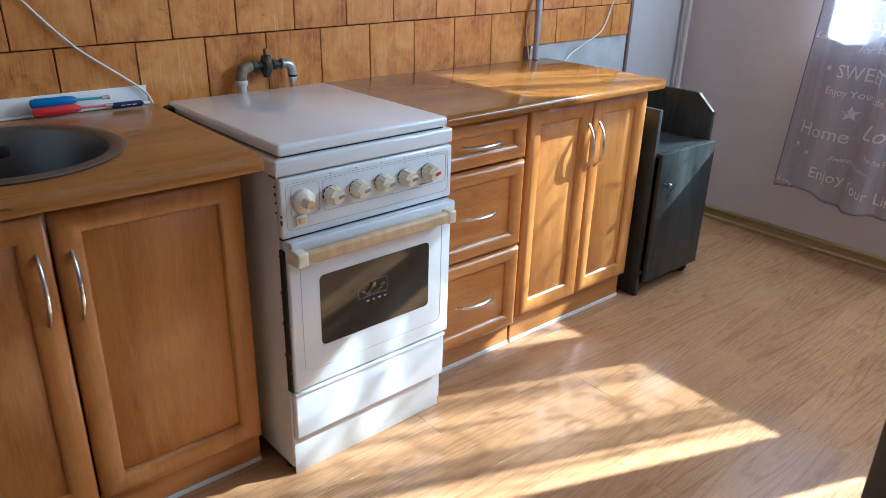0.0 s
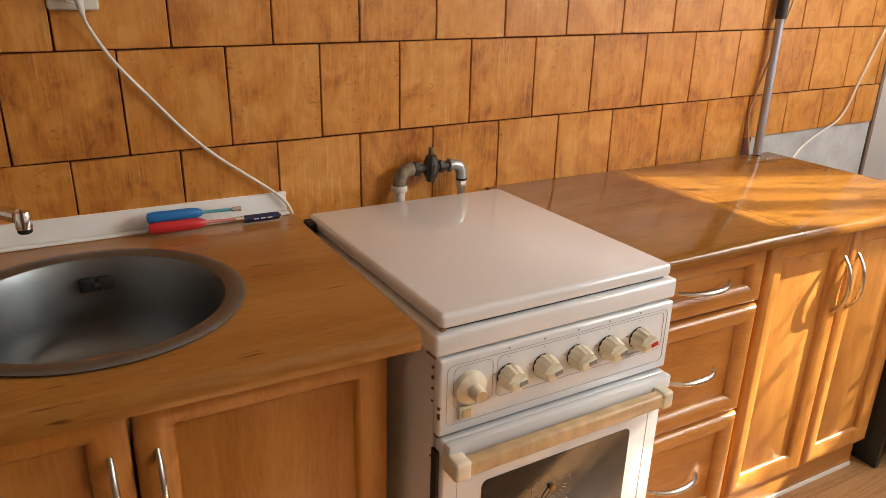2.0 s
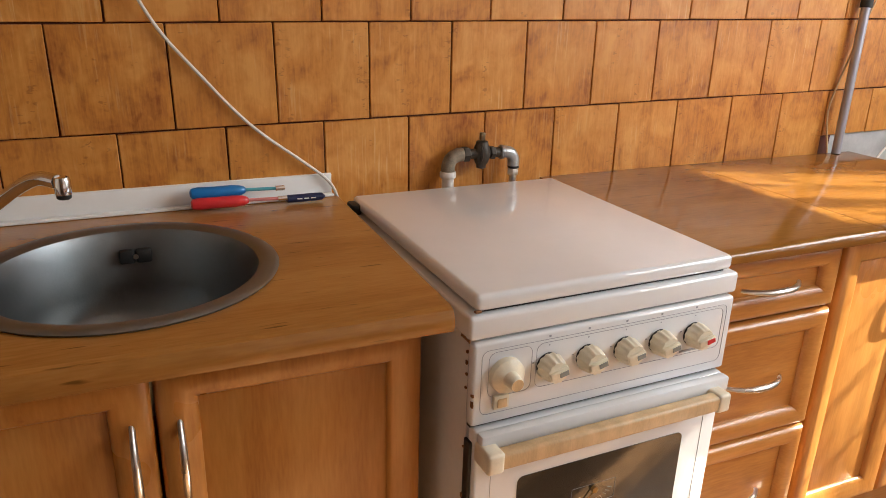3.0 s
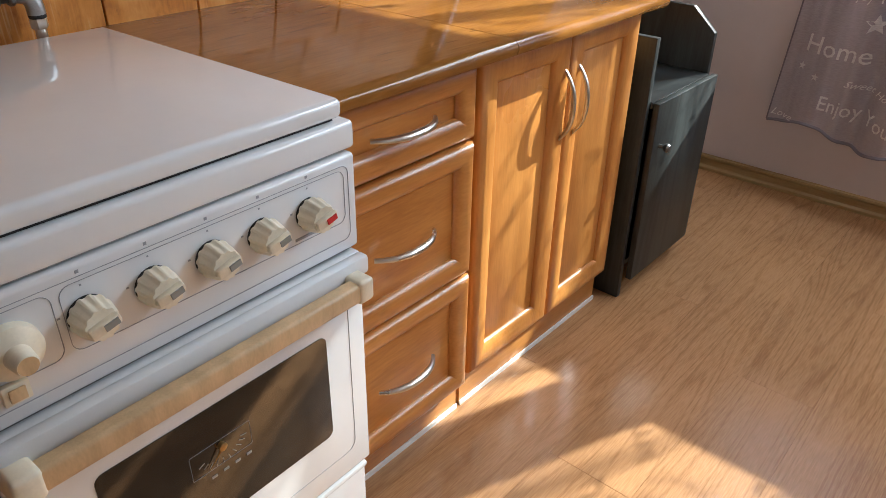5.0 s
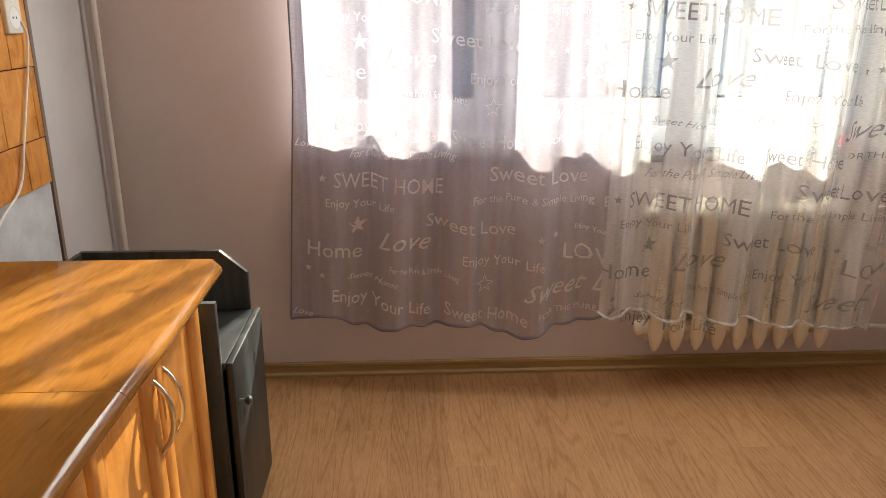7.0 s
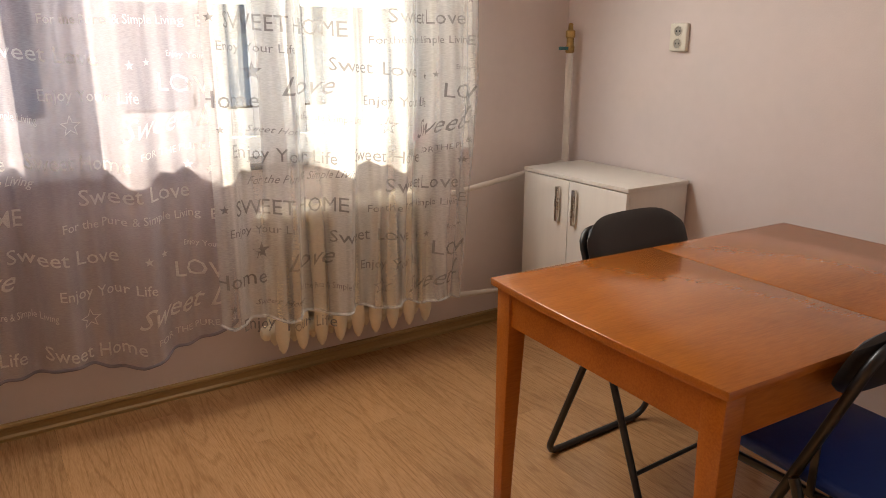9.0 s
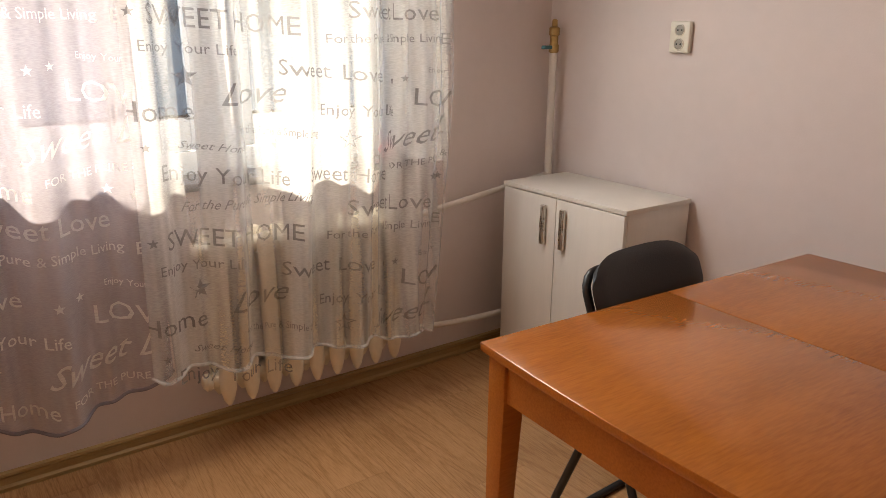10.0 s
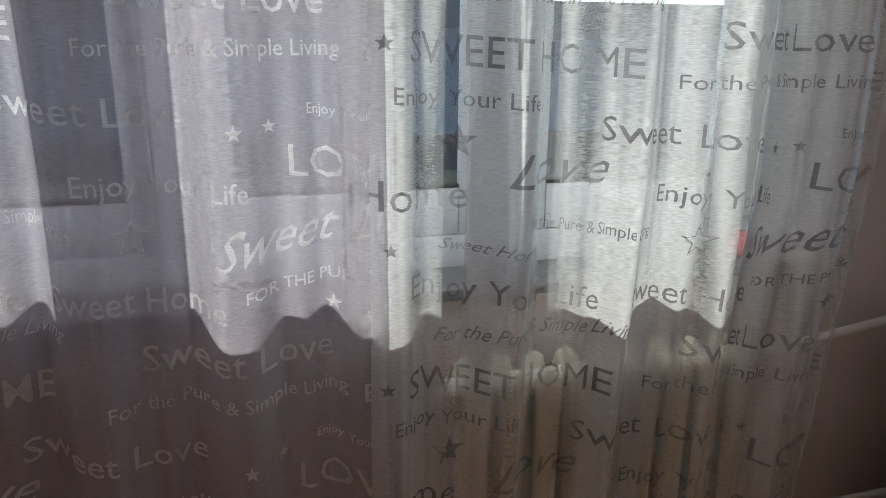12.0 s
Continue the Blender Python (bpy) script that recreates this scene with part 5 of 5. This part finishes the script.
folding_chair(pose(1.337, -2.735, 0, 0, 0, 2), M_VINYL, "black folding chair with a padded backrest pushed under the table")
folding_chair(pose(0.685, -2.585, 0, 0, 0, 180), M_BLUE, "folding chair with a dark blue vinyl seat and black tube frame")

# ---- pink pot on the sill ----
pot = thing("pink_pot", (2.69, -2.70, 0.898), "small round pink glazed pot on the window sill", "pot")
part("body", lathe([(0.022, 0.899), (0.036, 0.912), (0.040, 0.93), (0.034, 0.95), (0.024, 0.957)], (2.69, -2.70, 0), n=24), M_PINK, pot)

# ---- curtains with printed words ----
rod = thing("curtain_rod", (2.5, -1.7, 2.40), "plain white curtain rail under the ceiling", "curtain rail")
part("rail", box(2.485, 2.525, -2.95, -0.42, 2.425, 2.445, 0.003), M_WHITE, rod)
for y in (-2.9, -1.7, -0.47):
    part("bracket", box(2.50, XE, y - 0.01, y + 0.01, 2.446, 2.46), M_WHITE, rod)


def lerp(a, b, t):
    return a + (b - a) * t


def left_x(y, z):
    s = (-0.545 - y) / 1.175
    h = min(1, max(0, (z - 0.27) / 2.1))
    base = lerp(2.580, 2.475, min(1, s * 1.25)) * (1 - 0.55 * h) + 2.505 * 0.55 * h
    f = 0.038 * math.sin(2 * math.pi * s * 4.6 + 0.9 + 0.35 * h) + 0.013 * math.sin(2 * math.pi * s * 8.7 + 2.1 * h) + 0.008 * math.sin(2 * math.pi * s * 13.3 - 1.0 * h)
    return base + f * min(1, 0.25 + 3 * s) - 0.004 + 0.35 * max(0.0, s - 0.95)


def right_x(y, z):
    s = (-1.665 - y) / 1.15
    h = min(1, max(0, (z - 0.27) / 2.1))
    base = lerp(2.462, 2.420, s) * (1 - 0.6 * h) + 2.50 * 0.6 * h
    f = 0.032 * math.sin(2 * math.pi * s * 5.3 + 2.4 + 0.5 * h) + 0.013 * math.sin(2 * math.pi * s * 10.3 + 0.8 - 1.7 * h) + 0.007 * math.sin(2 * math.pi * s * 17.0 + 1.5 * h)
    return base + 0.9 * f - 0.012


def curtain(label, y0, y1, fx, zb, m, hem_mat, squeeze):
    cu = thing("curtain", ((2.5), (y0 + y1) / 2, 2.42), label, "curtain", "curtains at the window")
    bm = bmesh.new()
    nx, nz = 150, 46
    grid = []
    for i in range(nz + 1):
        row = []
        for j in range(nx + 1):
            s = j / nx
            y = lerp(y0, y1, s)
            b = zb(s)
            z = lerp(b, 2.43, i / nz)
            yy = y + squeeze(s, z)
            row.append(bm.verts.new((fx(y, z), yy, z)))
        grid.append(row)
    for i in range(nz):
        for j in range(nx):
            bm.faces.new((grid[i][j], grid[i][j + 1], grid[i + 1][j + 1], grid[i + 1][j]))
    fab = part("fabric", bm, m, cu)
    # sewn hems along the foot and the outer edges
    pts = [(fx(lerp(y0, y1, j / nx), zb(j / nx)), lerp(y0, y1, j / nx) + squeeze(j / nx, zb(j / nx)), zb(j / nx)) for j in range(nx + 1)]
    part("hem", tube(pts, 0.0065, 6, flat=0.6), hem_mat, cu)
    for s in ((0.0,) if hem_mat is M_HEM_G else (0.0, 1.0)):
        y = lerp(y0, y1, s)
        pts = [(fx(y, lerp(zb(s), 2.43, i / 40)), y + squeeze(s, lerp(zb(s), 2.43, i / 40)), lerp(zb(s), 2.43, i / 40)) for i in range(41)]
        part("side_hem", tube(pts, 0.004, 6, flat=0.5), hem_mat, cu)
    return cu


left = curtain("sheer grey-violet curtain printed with white words", -0.548, -1.765, left_x, lambda s: 0.282 - 0.035 * s + 0.018 * math.sin(2 * math.pi * s * 2.3 + 0.4) - 0.012 * math.sin(2 * math.pi * s * 4.6 + 0.9) + 0.10 * max(0, s - 0.72) ** 1.0 * 2.4, M_CURT_G, M_HEM_G, lambda s, z: -0.06 * (1 - s) * min(1, (z - 0.27) / 0.9))
right = curtain("sheer white curtain printed with grey words before the radiator", -1.668, -2.725, right_x, lambda s: 0.345 - 0.075 * s + 0.012 * math.sin(2 * math.pi * s * 5.3 + 2.4), M_CURT_W, M_CURT_W, lambda s, z: -0.105 * s * min(1, (z - 0.27) / 0.9))

_words = {}


def strips(co, faces, n):
    """Cut flat letters into n upright strips, so that they can follow the folds."""
    bm = bmesh.new()
    vs = [bm.verts.new((u, v, 0)) for u, v in co]
    for f in faces:
        bm.faces.new([vs[i] for i in f])
    for i in range(1, n):
        bmesh.ops.bisect_plane(bm, geom=bm.verts[:] + bm.edges[:] + bm.faces[:], plane_co=(i / n, 0, 0), plane_no=(1, 0, 0))
    bm.verts.index_update()
    out = [v.co.x for v in bm.verts], [v.co.y for v in bm.verts], [tuple(v.index for v in f.verts) for f in bm.faces]
    bm.free()
    return out


def word_mesh(text, shear, weight, n):
    """Filled letters of the built-in font, one unit wide and one high."""
    key = (text, shear, weight)
    if key not in _words:
        cu = bpy.data.curves.new("word", "FONT")
        cu.body = text
        cu.shear = shear
        cu.offset = weight
        cu.resolution_u = 2
        ob = new("word", cu)
        me = ob.to_mesh()
        co = np.empty(len(me.vertices) * 3)
        me.vertices.foreach_get("co", co)
        co = co.reshape(-1, 3)
        faces = [tuple(p.vertices) for p in me.polygons]
        ob.to_mesh_clear()
        bpy.data.objects.remove(ob)
        x0, x1 = co[:, 0].min(), co[:, 0].max()
        _words[key] = strips(zip((co[:, 0] - x0) / (x1 - x0), co[:, 1] / 0.73), faces, n)
    return _words[key]


def put_flat(us, vs, faces, cu, fx, place, y, z, w, h, rise, ink, y0, y1, sq):
    """Lay a flat shape on the cloth; place turns the pattern's y into the cloth's, and what lies past the edge is left off."""
    verts, keep = [], []
    for u, v in zip(us, vs):
        yy = place(y - u * w)
        zz = z + v * h + rise * u
        s = min(1, max(0, (y0 - yy) / (y0 - y1)))
        verts.append((fx(yy, zz) - 0.0022, yy + sq(s, zz), zz))
        keep.append(y1 + 0.003 < yy < y0 - 0.003)
    faces = [f for f in faces if all(keep[i] for i in f)]
    if not faces:
        return
    used = sorted({i for f in faces for i in f})
    back = {i: j for j, i in enumerate(used)}
    me = bpy.data.meshes.new("lettering")
    me.from_pydata([verts[i] for i in used], [], [tuple(back[i] for i in f) for f in faces])
    me.materials.append(ink)
    ob = new("lettering", me)
    ob.parent = cu
    ob.matrix_parent_inverse = cu.matrix_basis.inverted()


def star_shape(hollow):
    n = 10
    out = [(math.sin(2 * math.pi * i / n) * (1 if i % 2 == 0 else 0.42), math.cos(2 * math.pi * i / n) * (1 if i % 2 == 0 else 0.42)) for i in range(n)]
    if not hollow:
        pts = [(0, 0)] + out
        return np.array([p[0] for p in pts]), np.array([p[1] for p in pts]), [(0, 1 + i, 1 + (i + 1) % n) for i in range(n)]
    inn = [(a * 0.78, b * 0.78) for a, b in out]
    pts = out + inn
    return np.array([p[0] for p in pts]), np.array([p[1] for p in pts]), [(i, (i + 1) % n, n + (i + 1) % n, n + i) for i in range(n)]


STAR, STAR_O = star_shape(False), star_shape(True)


REPEAT = 0.643         # height of one repeat of the printed pattern


def print_design(cu, fx, place, dz, ink, weight, y0, y1, sq):
    """The fabric's printed design: words and stars, repeated up the cloth."""
    def w(text, y, z, y2, h, rise=0.0, shear=0.0):
        for k in range(4):
            zz = z + dz + REPEAT * k
            if zz + h > 2.35 or zz < 0.29 or place(y2) > y0 or place(y) < y1:
                continue
            us, vs, fc = word_mesh(text, shear, weight, max(8, int((y - y2) / 0.009)))
            put_flat(us, vs, fc, cu, fx, place, y, zz, y - y2, h, rise, ink, y0, y1, sq)

    def st(y, z, r, hollow=False):
        for k in range(4):
            zz = z + dz + REPEAT * k
            if zz > 2.3 or zz < 0.3:
                continue
            us, vs, fc = STAR_O if hollow else STAR
            put_flat(us, vs, fc, cu, fx, place, y, zz, -r, r, 0.0, ink, y0, y1, sq)

    w("SWEET HOME", -0.706, 0.800, -1.107, 0.058, -0.030)
    w("Enjoy Your Life", -0.677, 0.729, -0.930, 0.032, -0.016)
    w("Sweet Love", -1.050, 0.655, -1.382, 0.050, -0.035)
    st(-0.795, 0.656, 0.034)
    w("Love", -0.876, 0.571, -1.069, 0.070, 0.0, 0.45)
    st(-1.465, 0.622, 0.016)
    st(-1.528, 0.630, 0.014)
    w("Enjoy Your Life", -1.186, 0.522, -1.484, 0.038, -0.020)
    w("LOVE", -1.562, 0.541, -1.765, 0.060, -0.022)
    w("Home", -0.610, 0.544, -0.813, 0.060, -0.014)
    st(-0.613, 0.492, 0.014)
    st(-0.669, 0.466, 0.014)
    w("For the Pure & Simple Living", -0.919, 0.486, -1.175, 0.026, -0.032)
    w("Sweet Home", -0.764, 0.453, -0.952, 0.024, -0.026, 0.5)
    st(-1.274, 0.439, 0.036, True)
    w("Sweet Love", -1.417, 0.378, -1.850, 0.072, 0.075, 0.5)
    w("Enjoy Your Life", -0.708, 0.365, -1.076, 0.050, -0.058)
    w("Sweet Home", -1.129, 0.317, -1.434, 0.052, -0.036)
    w("FOR THE PURE & SIMPLE", -1.472, 0.318, -1.830, 0.024, 0.045)
    w("Love", -0.556, 0.302, -0.635, 0.026, -0.006, 0.4)
    w("Sweet Love", -1.276, 0.824, -1.637, 0.056, -0.004)
    w("For the Pure & Simple Living", -1.215, 0.747, -1.661, 0.030, 0.003)
    w("Enjoy Your", -1.600, 0.650, -1.708, 0.020, -0.010)
    st(-0.663, 0.832, 0.016)
    w("For the Pure & Simple Living", -0.760, 0.905, -1.150, 0.032, -0.004, 0.5)
    st(-1.640, 0.932, 0.016)
    st(-1.700, 0.918, 0.016)
    w("Enjoy", -1.690, 0.742, -1.830, 0.040)


def past_pleat(y):
    """The white cloth's pattern: a pleat swallows some of it near the outer edge."""
    if y > -1.425:
        return y - 1.066
    if y > -1.505:
        return -2.491 + (y + 1.425) * 0.2
    return y - 1.002


print_design(left, left_x, lambda y: y, 0.0, M_INK_W, 0.003, -0.548, -1.765, lambda s, z: -0.06 * (1 - s) * min(1, (z - 0.27) / 0.9))
print_design(right, right_x, past_pleat, -0.060, M_INK_G, 0.0, -1.668, -2.725, lambda s, z: -0.105 * s * min(1, (z - 0.27) / 0.9))

# ---- wall tiles ----
TW, TH = 0.1876, 0.1965


def tile_mesh(w, h, name):
    return mesh_of(name, box(-w / 2, w / 2, -0.007, 0.0, -h / 2, h / 2, 0.0016, 1), M_TILE)


full_tile = tile_mesh(TW - 0.0028, TH - 0.0031, "tile")
wide_tile = tile_mesh(TW * 1.05 - 0.0028, TH - 0.0031, "tile_wide")
bmt = box(1.50, 2.145, -0.0055, -0.0042, 0.912, 2.0, bm=box(XW + 0.002, 1.50, -0.0055, -0.0042, 0.70, 2.0))
bmt.transform(TILE_TURN)
backing = solid("tile_backing", bmt, M_GROUT, "dark brown joints between the wall tiles", "tile joints", kind="structure", smooth=False)
rt = random.Random(11)
for row in range(7):
    z = 0.826 + TH * (row + 0.5) - 0.0
    off = 0.1385 if row % 2 == 0 else 0.048
    for i in range(-11, 12):
        xa = off + i * TW
        xb = xa + TW
        xa, xb = (q * 1.05 if q < 0 else q for q in (xa, xb))
        if xb < -1.95 or xa > 2.12:
            continue
        data = full_tile if xb - xa < TW + 0.001 else wide_tile if xb - xa > TW * 1.049 else tile_mesh(xb - xa - 0.0028, TH - 0.0031, "tile_odd")
        xm = (xa + xb) / 2
        if xb > 2.145:
            if 2.145 - xa < 0.03:
                continue
            data = tile_mesh(2.145 - xa - 0.0028, TH - 0.0031, "tile_cut")
            xm = (xa + 2.145) / 2
        zz = z
        if row == 0 and xm > 1.50:
            data = tile_mesh(min(xb, 2.145) - xa - 0.0028, TH * 0.68 - 0.0035, "tile_cut")
            zz = z + TH * 0.16
        t = new("tile", data)
        t.parent = tile_wall
        t.matrix_basis = TILE_TURN @ pose(xm, -0.0052 - 0.0012 * rt.random(), zz + 0.0120 * (xm - 0.3) + 0.0008 * (rt.random() - 0.5), 0.25 * (rt.random() - 0.5), 0.6 * (rt.random() - 0.5) - 0.68, 0.3 * (rt.random() - 0.5))

# ---- floor planks ----
PWID, PLEN = 0.194, 1.29
plank_mesh = {}
rp = random.Random(3)
row = 0
y = -1.125 + PWID * 7
while y > YS - PWID:
    ya, yb = max(y - PWID, YS + 0.001), min(y, YN - 0.001)
    shift = {10: 0.875}.get(row, 0.875 + (row * 0.41) % 1 * PLEN)
    if yb - ya > 0.02:
        x = shift - PLEN * 4
        while x < XE:
            xa, xb = max(x, XW + 0.001), min(x + PLEN, XE - 0.001)
            if xb - xa > 0.03:
                key = (round(xb - xa, 3), round(yb - ya, 3))
                if key not in plank_mesh:
                    plank_mesh[key] = mesh_of("plank", box(-key[0] / 2 + 0.0003, key[0] / 2 - 0.0003, -key[1] / 2 + 0.0001, key[1] / 2 - 0.0001, -0.011, 0.0, 0.0003, 1), M_FLOOR)
                p = new("plank", plank_mesh[key])
                p.parent = floor
                p.matrix_basis = Matrix.Translation(((xa + xb) / 2, (ya + yb) / 2, 0))
            x += PLEN
    y -= PWID
    row += 1
